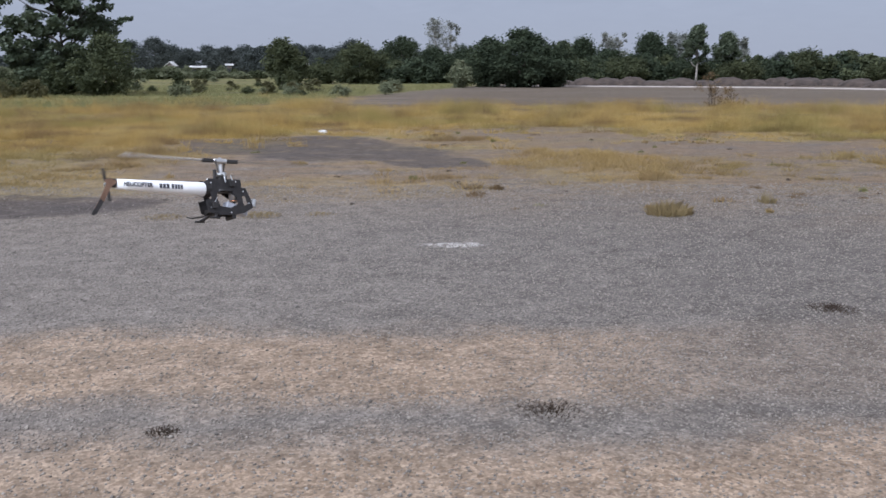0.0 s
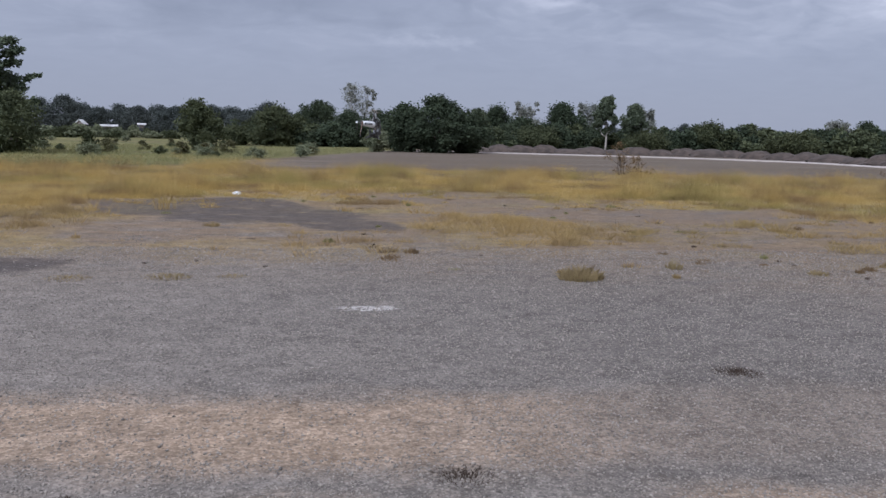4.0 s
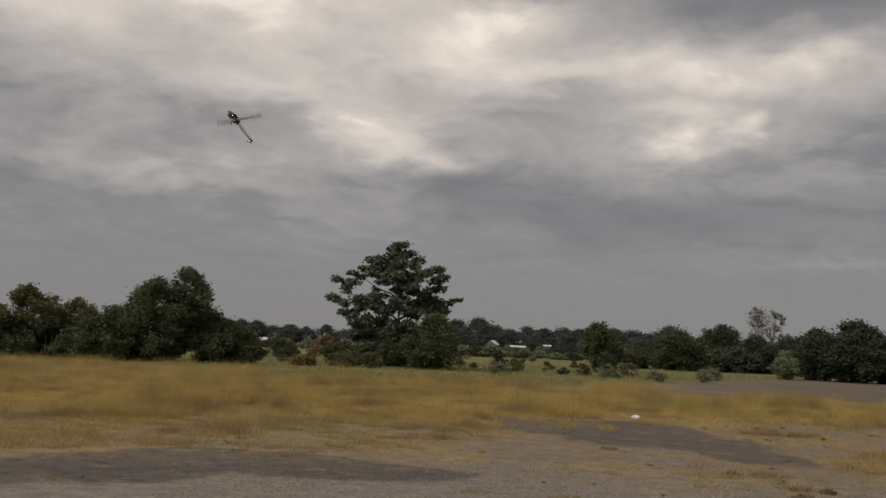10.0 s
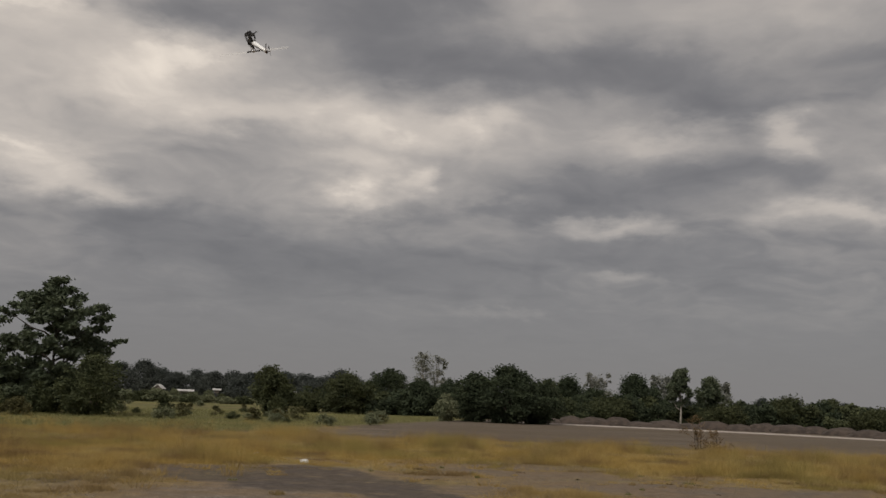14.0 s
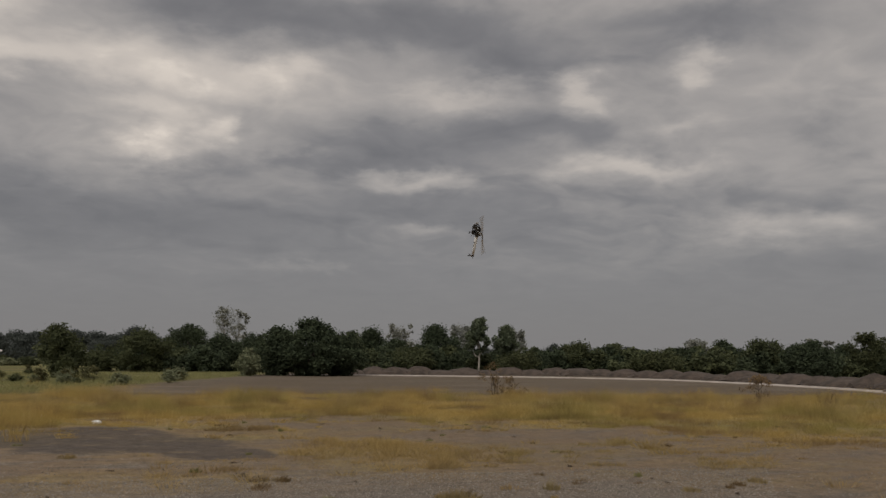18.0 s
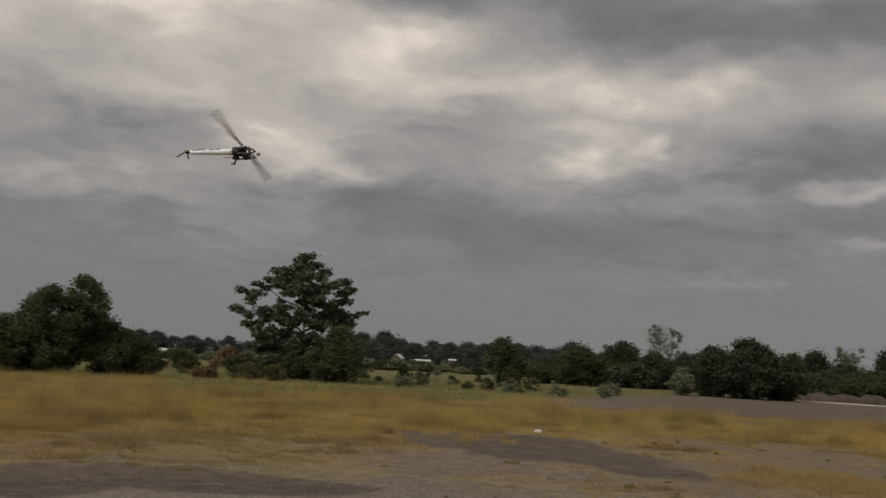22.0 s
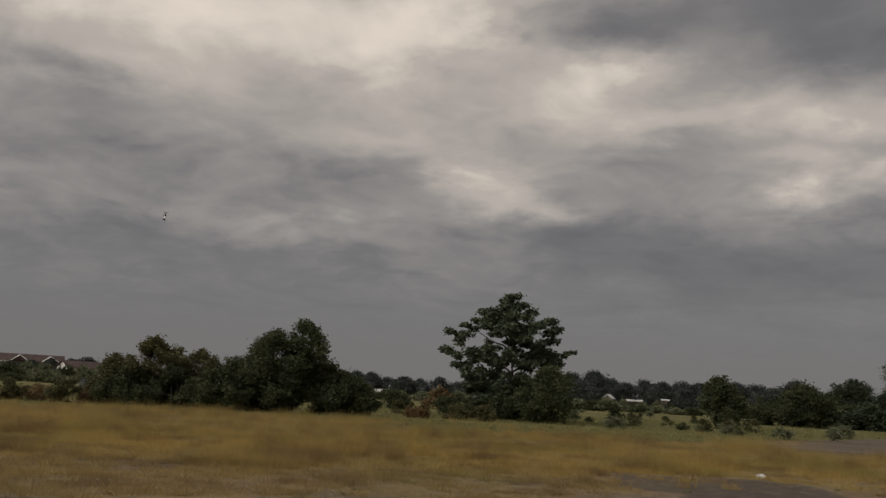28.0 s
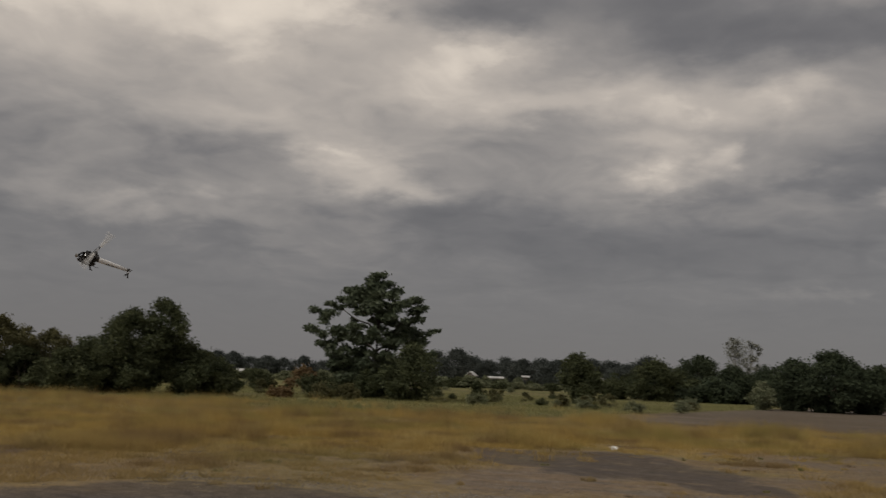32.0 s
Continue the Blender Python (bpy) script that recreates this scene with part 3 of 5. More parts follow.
def make_road():
    """The pale haul road along the far edge of the field."""
    way = [(-5, 98), (-7, 98), (-9, 98), (-16, 95), (-22, 92), (-28, 86), (-34, 72), (-40, 58), (-46, 49)]
    bm = bmesh.new()
    rows = []
    for i in range((len(way) - 1) * 6 + 1):
        u = i / 6
        a, b = way[min(int(u), len(way) - 2)], way[min(int(u), len(way) - 2) + 1]
        f = u - min(int(u), len(way) - 2)
        az, d = a[0] + (b[0] - a[0]) * f, a[1] + (b[1] - a[1]) * f
        wide = min(1.0, 0.08 + i / 16) * 1.9 + 0.4 * noise.noise((i * 0.4, 0, 0))
        rows.append([bm.verts.new(spot(az, d + o, z)) for o, z in ((-wide, 0.0), (-wide * 0.8, 0.05), (0, 0.09), (wide * 0.8, 0.05), (wide, 0.0))])
    for p, q in zip(rows, rows[1:]):
        for j in range(4):
            bm.faces.new((p[j], q[j], q[j + 1], p[j + 1]))
    bmesh.ops.recalc_face_normals(bm, faces=bm.faces)
    me = bpy.data.meshes.new("road")
    bm.to_mesh(me)
    bm.free()
    me.materials.append(M_PALE)
    tagged(new("road", me), "pale packed-earth haul road across the field", "road", kind="structure")


make_ground()
make_road()

# ---- trees and thickets ----


def wiggle(a, b, n, amount):
    pts = []
    for i in range(n + 1):
        p = Vector(a).lerp(Vector(b), i / n)
        if 0 < i < n:
            p += Vector(rng.normal(size=3)) * amount
        pts.append(p)
    return pts


def clumps_in(width, low, high, count, lean=0.0, peak=0.55):
    """Clump centres in an uneven crown: widest at the height share peak."""
    out = []
    while len(out) < count:
        h = rng.random()
        reach = (math.sin(math.pi * min(1.0, h / peak) / 2) if h < peak else math.cos(math.pi / 2 * (h - peak) / (1 - peak)) ** 0.8)
        a, r = rng.random() * 2 * math.pi, math.sqrt(rng.random())
        r = (0.35 + 0.65 * r) * reach * width / 2
        r *= 0.86 + 0.55 * noise.noise((math.cos(a) * 1.7 + width, math.sin(a) * 1.7, h * 4))
        out.append((r * math.cos(a) + lean * h, r * math.sin(a), low + (high - low) * h))
    return np.array(out)


def make_tree(name, label, where, height, width, low, mat, bark, clumps, count, size, clump_size, trunks=1, lean=0.0, peak=0.5, limbs=6, flat=0.8, ragged=1.0):
    clump_size, count, clumps, size = clump_size * 1.02, int(count * 2.2), int(clumps * 1.35), size * 0.74
    ob = new(name)
    ob.location = where
    cs = clumps_in(width, low, height - clump_size * 0.6, clumps, lean, peak)
    cs[0] = (lean, 0, height - clump_size * flat)
    radii = clump_size * (0.65 + 0.7 * rng.random(clumps))
    sprays = cs[rng.choice(clumps, clumps)] * (1.08, 1.08, 1.0) + rng.normal(size=(clumps, 3)) * 0.6 * clump_size * ragged
    sprays[:, 2] = np.clip(sprays[:, 2], low, height)
    cs, radii = np.concatenate([cs, sprays]), np.concatenate([radii, clump_size * (0.25 + 0.4 * rng.random(clumps))])
    # thin shoots that stand out of the crown
    out = cs[rng.choice(clumps, clumps)]
    mid = np.array((lean * 0.5, 0.0, (low + height) * 0.42))
    way = (out - mid) / np.maximum(np.linalg.norm(out - mid, axis=1), 0.1)[:, None]
    shoots = out + (way + (0, 0, 0.35)) * clump_size * ragged * (0.3 + 0.5 * rng.random((clumps, 1)))
    shoots[:, 2] = np.clip(shoots[:, 2], low, height * 1.03)
    cs, radii = np.concatenate([cs, shoots]), np.concatenate([radii, clump_size * (0.14 + 0.2 * rng.random(clumps))])
    thick = 0.022 * height
    for i in range(trunks):
        foot = Vector((0.25 * i * width * 0.3, 0.1 * i, -0.1))
        top = Vector((lean * 0.6 + 0.12 * width * (i - (trunks - 1) / 2), 0, height * 0.72))
        pts = wiggle(foot, top, 5, 0.012 * height)
        part("trunk", tube(pts, [thick * (1 - 0.14 * j) for j in range(6)], 7), bark, ob, smooth=True)
    for i in range(limbs):
        tip = Vector(cs[int(rng.integers(clumps))])
        root = Vector((lean * 0.3, 0, max(0.15 * height, min(0.6 * height, tip.z * 0.6))))
        part("limb", tube(wiggle(root, tip, 3, 0.02 * height), [thick * 0.5, thick * 0.36, thick * 0.22, thick * 0.08], 5), bark, ob, smooth=True)
    hang("crown", leaves("crown", cs, radii, count, size, mat, flat), ob)
    return tagged(ob, label, "tree" if "tree" in name else "bush")


def airy_tree(where, height, width):
    """A tall thin-leaved tree: loose puffs of leaf at the ends of pale branches, with sky between them."""
    ob = new("tall_tree")
    ob.location = where
    thick = 0.014 * height
    puffs = []
    for lobe in (-0.26, 0.24):
        for i in range(15):
            a, r = rng.random() * 2 * math.pi, math.sqrt(rng.random()) * width * 0.27
            h = height * (0.42 + 0.55 * rng.random() ** 0.8) * (1.0 if lobe < 0 else 0.96)
            puffs.append((lobe * width + r * math.cos(a) * (1.15 - 0.5 * h / height), r * math.sin(a), h))
    puffs = np.array(puffs)
    for lobe in (-0.26, 0.24):
        top = Vector((lobe * width, 0, height * 0.86))
        part("trunk", tube(wiggle((lobe * 0.2 * width, 0, -0.1), top, 5, 0.012 * height), [thick * (1 - 0.15 * j) for j in range(6)], 6), M_PALEBARK, ob, smooth=True)
    for x, y, z in puffs[::2]:
        root = Vector((0.7 * (0.26 if x > 0 else -0.26) * width, 0, z * 0.72))
        part("limb", tube(wiggle(root, (x, y, z), 3, 0.01 * height), [thick * 0.4, thick * 0.3, thick * 0.2, thick * 0.1], 5), M_PALEBARK, ob, smooth=True)
    hang("crown", leaves("crown", puffs, 0.052 * height * (0.6 + 0.6 * rng.random(len(puffs))), 1900, 0.2, M_PALELEAF, 0.8), ob)
    veil = np.array([(rng.normal() * 0.2 * width, rng.normal() * 0.2 * width, height * (0.4 + 0.5 * rng.random())) for _ in range(9)])
    hang("leafage", leaves("leafage", veil, 0.11 * height * (0.7 + 0.5 * rng.random(9)), 1300, 0.17, M_PALELEAF, 1.0), ob, "thin veil of pale leaves")
    return tagged(ob, "tall sparse tree with pale branches above the tree line", "tree")


def big_tree():
    """The broad tree at the edge of the meadow: leaf pads in tiers with sky between."""
    ob = new("broadleaf_tree")
    ob.location = spot(20.4, 70)
    part("trunk", tube(wiggle((0, 0, -0.1), (0.3, 0, 6.6), 6, 0.1), [0.2, 0.18, 0.16, 0.13, 0.1, 0.07, 0.05], 8), M_DARKBARK, ob, smooth=True)
    # how far the crown reaches to either side at each height
    high = (0.9, 2.0, 3.0, 4.0, 5.0, 6.0, 6.6, 7.1, 7.6, 8.1, 8.6, 9.2)
    one = (2.6, 3.5, 3.9, 4.4, 5.1, 4.7, 4.9, 3.8, 2.5, 1.9, 0.7, 0.5)
    two = (3.0, 3.6, 4.1, 4.0, 4.5, 3.1, 3.3, 3.1, 2.6, 1.5, 0.8, 0.5)
    pads = []
    while len(pads) < 320:
        h = 0.8 + 7.5 * rng.random() ** 1.3
        a = 2 * math.pi * rng.random()
        side = 0.5 + 0.5 * math.cos(a)
        reach = float(np.interp(h, high, one)) * (1 - side) + float(np.interp(h, high, two)) * side
        r = (0.88 if h < 6.8 else 0.76) * reach * (0.22 + 0.78 * rng.random() ** 0.6)
        px, py = r * math.cos(a), r * math.sin(a)
        # open places where the sky shows through
        if noise.noise((px * 0.55 + 2.0, py * 0.25, h * 0.75)) > (0.2 if h < 5 else 0.13) and h > 2.6:
            continue
        pads.append((px, py, h + 0.05 * r))
    for tx, tz in ((-5.2, 6.5), (-5.4, 5.1), (-4.5, 4.0), (-2.3, 8.0), (-2.9, 7.3), (-3.9, 7.0), (-0.7, 8.75), (0.3, 9.2), (0.9, 8.5), (1.6, 8.0), (3.0, 7.3), (3.6, 6.7), (4.8, 5.1), (3.8, 4.2), (4.5, 3.4), (3.3, 5.9)):
        lean = 0.35 if tx > 0 else -0.35
        pads += [(tx, 0.2, tz), (tx - lean, -0.1, tz - 0.1), (tx - 2.2 * lean, 0.2, tz - 0.28)]
    pads = np.array(pads)
    for i in rng.choice(len(pads), 40, replace=False):
        tip = Vector(pads[i])
        root = Vector((0.15, 0, max(0.8, tip.z - 1.0 - 0.25 * tip.xy.length)))
        part("limb", tube(wiggle(root, tip, 4, 0.12), [0.09, 0.07, 0.05, 0.035, 0.02], 6), M_DARKBARK, ob, smooth=True)
    hang("crown", leaves("crown", pads, 0.26 + 0.26 * rng.random(len(pads)), 30000, 0.17, M_LEAF, 0.55), ob)
    tagged(ob, "broad dark-green tree with tiered leaf pads at the meadow's edge", "tree")


def thickets():
    make_tree("bush_tree", "dense dark-green bushy tree with a domed crown", spot(35.4, 60), 4.9, 6.2, 0.05, M_HEDGE, M_BARK, 80, 15000, 0.12, 0.5, 2, 0.7, 0.45)
    make_tree("bush_tree", "dark-green tree with a drooping plume to one side", spot(33.9, 60.3), 5.75, 4.8, 0.1, M_HEDGE, M_BARK, 60, 10500, 0.12, 0.42, 2, 1.1, 0.62)
    make_tree("shrub", "tall loose olive-green shrub at the grass edge", spot(41.6, 60), 4.1, 5.0, 0.05, M_BRUSH, M_BARK, 60, 9500, 0.12, 0.4, 3, 0.0, 0.55)
    make_tree("shrub", "tall loose olive-green shrub at the grass edge", spot(39.0, 60.5), 3.5, 4.4, 0.05, M_BRUSH, M_BARK, 46, 7500, 0.12, 0.4, 3, 0.0, 0.55)
    for az, d, h, w in ((29.4, 60, 2.0, 3.0), (30.6, 59.5, 2.7, 3.4), (31.8, 60, 3.2, 3.6), (34.4, 58.5, 2.6, 4.2), (36.8, 58.5, 3.0, 4.4), (38.2, 58, 2.4, 4.0), (40.4, 58.5, 2.4, 4.0), (42.6, 58.5, 2.3, 3.6)):
        make_tree("shrub", "low spreading green shrub in the thicket", spot(az, d), h, w, 0.0, M_HEDGE, M_BARK, 34, 5600, 0.12, 0.45, 2, 0, 0.35)
    make_tree("shrub", "loose brownish shrub closing the thicket", spot(43.8, 59.5), 2.9, 2.8, 0.0, M_BRUSH, M_BARK, 26, 3600, 0.12, 0.4, 2, 0, 0.4)
    make_tree("bush", "dark-green shrub at the foot of the broad tree", spot(18.0, 65), 3.9, 4.8, 0.0, M_HEDGE, M_BARK, 34, 6500, 0.13, 0.55, 2)
    make_tree("bush", "dark-green shrub at the foot of the broad tree", spot(20.4, 68), 2.6, 3.4, 0.0, M_HEDGE, M_BARK, 28, 5200, 0.13, 0.5, 2)
    # tall brown weeds standing along the edge of the straw
    for i, (az, d, h, w) in enumerate(((44.6, 60, 1.1, 2.4), (46.2, 59, 1.3, 2.8), (47.6, 61, 1.0, 2.6), (49.2, 60, 1.2, 2.8), (51.0, 59, 1.1, 2.6), (52.6, 60, 1.2, 2.6), (54.2, 60, 1.1, 2.6), (23.6, 62, 0.9, 2.0), (25.8, 62, 0.7, 1.8), (22.0, 62, 1.0, 2.0))):
        make_tree("bush", "brown weedy bush standing at the edge of the straw", spot(az, d), h, w, 0.0, (M_RUST, M_BRUSH)[i % 2], M_BARK, 16, 2000, 0.09, 0.26, 3, 0, 0.5, 5)
    make_tree("bush", "pale feathery plume grass clump at the edge of the straw", spot(45.0, 63), 1.35, 2.2, 0.5, M_PALELEAF, M_BARK, 14, 1500, 0.10, 0.24, 3, 0, 0.6, 5)
    make_tree("bush", "low grey-green bush at the foot of the broad tree", spot(23.2, 70), 1.7, 4.0, 0.1, M_OLIVE, M_BARK, 16, 2200, 0.13, 0.5, 1, limbs=3)
    make_tree("bush", "russet dry bush beside the broad tree", spot(24.6, 74), 2.2, 2.6, 0.1, M_RUST, M_BARK, 10, 1500, 0.13, 0.5, 1, limbs=3)
    make_tree("bush", "small green bush standing in the meadow", spot(27.3, 88), 1.6, 2.6, 0.1, M_OLIVE, M_BARK, 10, 1200, 0.15, 0.5, 1, limbs=3)
    make_tree("bush", "pale green feathery shrub beside the dark tree", spot(-2.7, 90), 2.6, 2.6, 0.1, M_LIGHTLEAF, M_BARK, 10, 1500, 0.16, 0.5, 2, limbs=3)
    make_tree("bush", "small green bush standing in the meadow", spot(14.0, 84), 1.4, 1.8, 0.1, M_OLIVE, M_BARK, 8, 900, 0.15, 0.4, 1, limbs=3)
    make_tree("bush_tree", "slender leaning dark-green tree at the meadow's edge", spot(7.7, 80), 4.2, 3.4, 0.0, M_HEDGE, M_BARK, 44, 6000, 0.15, 0.55, 2, -0.6, 0.5, flat=0.9)
    for az, d, h, w in ((-6.3, 92, 5.3, 8.0), (-4.4, 94, 4.7, 4.6), (-8.2, 94, 4.3, 4.2)):
        make_tree("bush_tree", "large very dark bushy tree beside the haul road", spot(az, d), h, w, 0.0, M_DARKLEAF, M_BARK, 30 + int(5 * w), int(1300 * w), 0.2, 0.75, 2, 0, 0.45)


def tree_line():
    """Trees in the middle distance, each with its own height, width and leaf."""
    for az, d, h, w in ((3.4, 115, 4.7, 7.4), (-12.6, 118, 3.0, 6.0), (-27.2, 112, 2.9, 5.6), (-19.0, 112, 2.6, 4.5)):
        make_tree("tree", "rounded olive-green tree in the tree line", spot(az, d), h, w, 0.3, M_OLIVE, M_BARK, 30, 6500, 0.20, 0.9, 1, 0, 0.45, 3)
    for az, d, h, w in ((0.9, 160, 7.1, 10.0), (-1.0, 125, 4.4, 6.8), (-14.0, 130, 6.2, 6.2), (-10.0, 150, 6.5, 4.0), (-36.0, 115, 3.8, 7.6), (-11.6, 140, 4.6, 6.0), (-2.8, 140, 5.0, 5.0)):
        make_tree("tree", "dense dark-green tree in the tree line", spot(az, d), h, w, 0.4, M_DARKLEAF, M_BARK, 34, 7000, 0.22, 1.0, 1, 0, 0.5, 3)
    for az, d, h, w in ((-1.6, 180, 11.4, 6.8), (-11.8, 170, 8.3, 5.2), (-29.7, 140, 4.8, 4.0), (-15.4, 165, 8.0, 3.6), (-18.9, 165, 7.2, 3.4), (-36.4, 140, 4.9, 4.2)):
        airy_tree(spot(az, d), h, w)
    for az, d, h, w in ((-16.6, 114, 6.7, 3.4), (-18.3, 114, 5.9, 2.9)):
        make_tree("tall_tree", "slender upright tree with a pale bare trunk", spot(az, d), h, w, 0.4 * h, M_LEAF, M_PALEBARK, 34, 4200, 0.2, 0.42, 1, 0, 0.25, 6)
    kinds = (("tree", "mid-green tree in the far tree row", M_HEDGE), ("tree", "dark-green tree in the far tree row", M_DARKLEAF), ("tree", "olive tree in the far tree row", M_OLIVE))
    row = ((-20.0, 3.4), (-21.2, 3.2), (-22.9, 4.0), (-24.8, 3.0), (-26.2, 3.2), (-28.6, 3.4), (-29.9, 3.6), (-31.3, 3.5), (-33.2, 4.7), (-34.6, 3.6), (-37.4, 3.7), (-38.9, 4.0), (-40.6, 3.8), (-42.5, 4.0), (-44.5, 3.6), (-8.6, 4.0), (-15.4, 4.0), (5.6, 3.4))
    for i, (az, h) in enumerate(row):
        name, label, mat = kinds[i % 3]
        make_tree(name, label, spot(az, 124 + 6 * math.sin(i * 2.1)), h * (0.95 + 0.3 * math.sin(i * 4.7)), 5.4 + 1.8 * math.sin(i * 3.3), 0.3, mat, M_BARK, 24, 4500, 0.20, 0.7, 1, 0.6 * math.sin(i * 5.1), 0.4 + 0.2 * (i % 3), 3)


def far_woods():
    models = []
    for i in range(4):
        # crowns carry the air haze in their greyed leaf colour
        ob = make_tree("tree", "distant tree in the wood behind the meadow, leaf greyed for haze", spot(60 + 3 * i, 262), 8.5 + 0.5 * i, 14.0, 0.3, M_HAZE_LEAF, M_BARK, 60, 5200, 0.36, 1.5, 1, 0, 0.42, 2, 0.6, 0.15)
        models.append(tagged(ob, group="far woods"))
    n = 0
    az = -46.0
    while az < 57:
        d = 262 + 24 * noise.noise((az * 0.3, 0, 0)) + (26 if n % 2 else 0)
        s = 0.70 + 0.22 * noise.noise((az * 0.21, 5, 0)) + 0.18 * rng.random()
        if 3 < az < 17:
            s += 0.20
        if az > 18:
            s -= 0.08
        if az > 37:
            s -= 0.16
        if az < -8:
            s -= 0.22
        m = Matrix.Translation(spot(az, d)) @ pose(0, 0, 0, 0, 0, float(rng.random() * 360))
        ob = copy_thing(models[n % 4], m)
        ob.scale = (s, s, s * (0.94 + 0.12 * rng.random()))
        az += 0.9 + 0.35 * rng.random()
        n += 1


def field_hedge():
    """Low light-green scrub along the far side of the meadow."""
    models = []
    for i in range(3):
        ob = make_tree("scrub_bush", "low light-green scrub bush across the meadow", spot(62 + 2 * i, 190), 1.7 + 0.3 * i, 5.0, 0.1, M_LIGHTLEAF if i else M_OLIVE, M_BARK, 16, 900, 0.32, 0.7, 1, 0, 0.45, 2)
        models.append(tagged(ob, group="scrub across the meadow"))
    for i in range(52):
        az = 3.0 + 1.02 * i + 0.5 * rng.random()
        ob = copy_thing(models[i % 3], Matrix.Translation(spot(az, 186 + 22 * rng.random())) @ pose(0, 0, 0, 0, 0, float(rng.random() * 360)))
        s = 0.7 + 0.5 * rng.random()
        ob.scale = (s * 1.2, s * 1.2, s)
    for i in range(11):
        ob = copy_thing(models[i % 3], Matrix.Translation(spot(43.6 + 0.95 * i, 200 + 4 * (i % 3))) @ pose(0, 0, 0, 0, 0, 65.0 * i))
        ob.scale = (1.0, 1.0, 1.75 + 0.25 * math.sin(i * 2.3))
    for i, az in enumerate((14.9, 14.2, 13.6, 12.95, 12.3, 11.5, 10.8, 7.2, 6.5, 28.7, 27.8)):
        ob = copy_thing(models[i % 3], Matrix.Translation(spot(az, 218)) @ pose(0, 0, 0, 0, 0, 70.0 * i))
        ob.scale = (0.75, 0.75, 1.1)
    for i, az in enumerate((13.25, 14.45, 28.2, 12.9)):
        ob = copy_thing(models[i % 3], Matrix.Translation(spot(az, 220)) @ pose(0, 0, 0, 0, 0, 50.0 * i))
        ob.scale = (0.9, 0.9, 0.62)


def meadow_scrub():
    """Small weeds and bushes standing about in the green meadow."""
    models = []
    for i in range(3):
        ob = make_tree("scrub_bush", "small scrubby green bush growing in the meadow", spot(70 + 2 * i, 80), 0.9 + 0.2 * i, 1.7, 0.05, (M_OLIVE, M_LIGHTLEAF, M_BRUSH)[i], M_BARK, 9, 420, 0.13, 0.3, 1, 0, 0.45, 2)
        models.append(tagged(ob, group="scrub in the meadow"))
    for i in range(100):
        az = 1.0 + 31.0 * rng.random() if i < 84 else 43.0 + 10.0 * rng.random()
        d = 64 + 75 * rng.random() if i % 2 else 58 + 22 * rng.random()
        if az > 15 and d < 72:
            continue
        ob = copy_thing(models[i % 3], Matrix.Translation(spot(az, d)) @ pose(0, 0, 0, 0, 0, float(rng.random() * 360)))
        s = 0.3 + 0.55 * rng.random()
        ob.scale = (s * 1.2, s * 1.2, s)


def understory():
    """Dark scrub that closes the foot of the tree line."""
    models = []
    for i in range(3):
        ob = make_tree("scrub_bush", "dark scrub bush at the foot of the tree line", spot(-52 - 2 * i, 128), 2.0 + 0.25 * i, 5.5, 0.05, (M_DARKLEAF, M_HEDGE, M_DARKLEAF)[i], M_BARK, 18, 1500, 0.24, 0.6, 1, 0, 0.4, 2)
        models.append(tagged(ob, group="scrub under the tree line"))
    for i in range(66):
        az = 4.6 - 0.76 * i - 0.5 * rng.random()
        ob = copy_thing(models[i % 3], Matrix.Translation(spot(az, 116 + 12 * rng.random())) @ pose(0, 0, 0, 0, 0, float(rng.random() * 360)))
        s = 0.85 + 0.55 * rng.random()
        ob.scale = (s, s, s * 1.05)


def mounds():
    """The row of tipped earth heaps behind the haul road."""
    i = 0
    for k in range(26):
        az = -8.8 - 1.38 * k
        d = 104.5 if az > -24 else 104.5 - (abs(az) - 24) * 2.55
        h, w = 0.55 + 0.45 * rng.random(), 2.8 + 1.8 * rng.random()
        bm = bmesh.new()
        bmesh.ops.create_icosphere(bm, subdivisions=3, radius=1.0)
        for v in bm.verts:
            f = max(0.0, 1 - v.co.xy.length ** 2) ** 0.8
            up = v.co.z > -0.01
            lump = 0.16 * noise.noise(v.co * 2.3 + Vector((k * 3.1, 0, 0))) + 0.07 * noise.noise(v.co * 6.1 + Vector((k, 0, 0)))
            z = (h * f + lump * h) if up else -0.1
            v.co = Vector((v.co.x * w * 0.62 * (1 + lump), v.co.y * w * 0.5, max(z, -0.1)))
        ob = part("earth_mound", bm, M_EARTH, None, smooth=False)
        ob.matrix_world = Matrix.Translation(spot(az, d)) @ pose(0, 0, 0, 0, 0, az + 20 * rng.normal())
        tagged(ob, "heap of dark brown tipped earth beside the haul road", "earth mound", "row of earth mounds")


big_tree()
thickets()
tree_line()
far_woods()
field_hedge()
meadow_scrub()
understory()
mounds()

# ---- distant houses ----


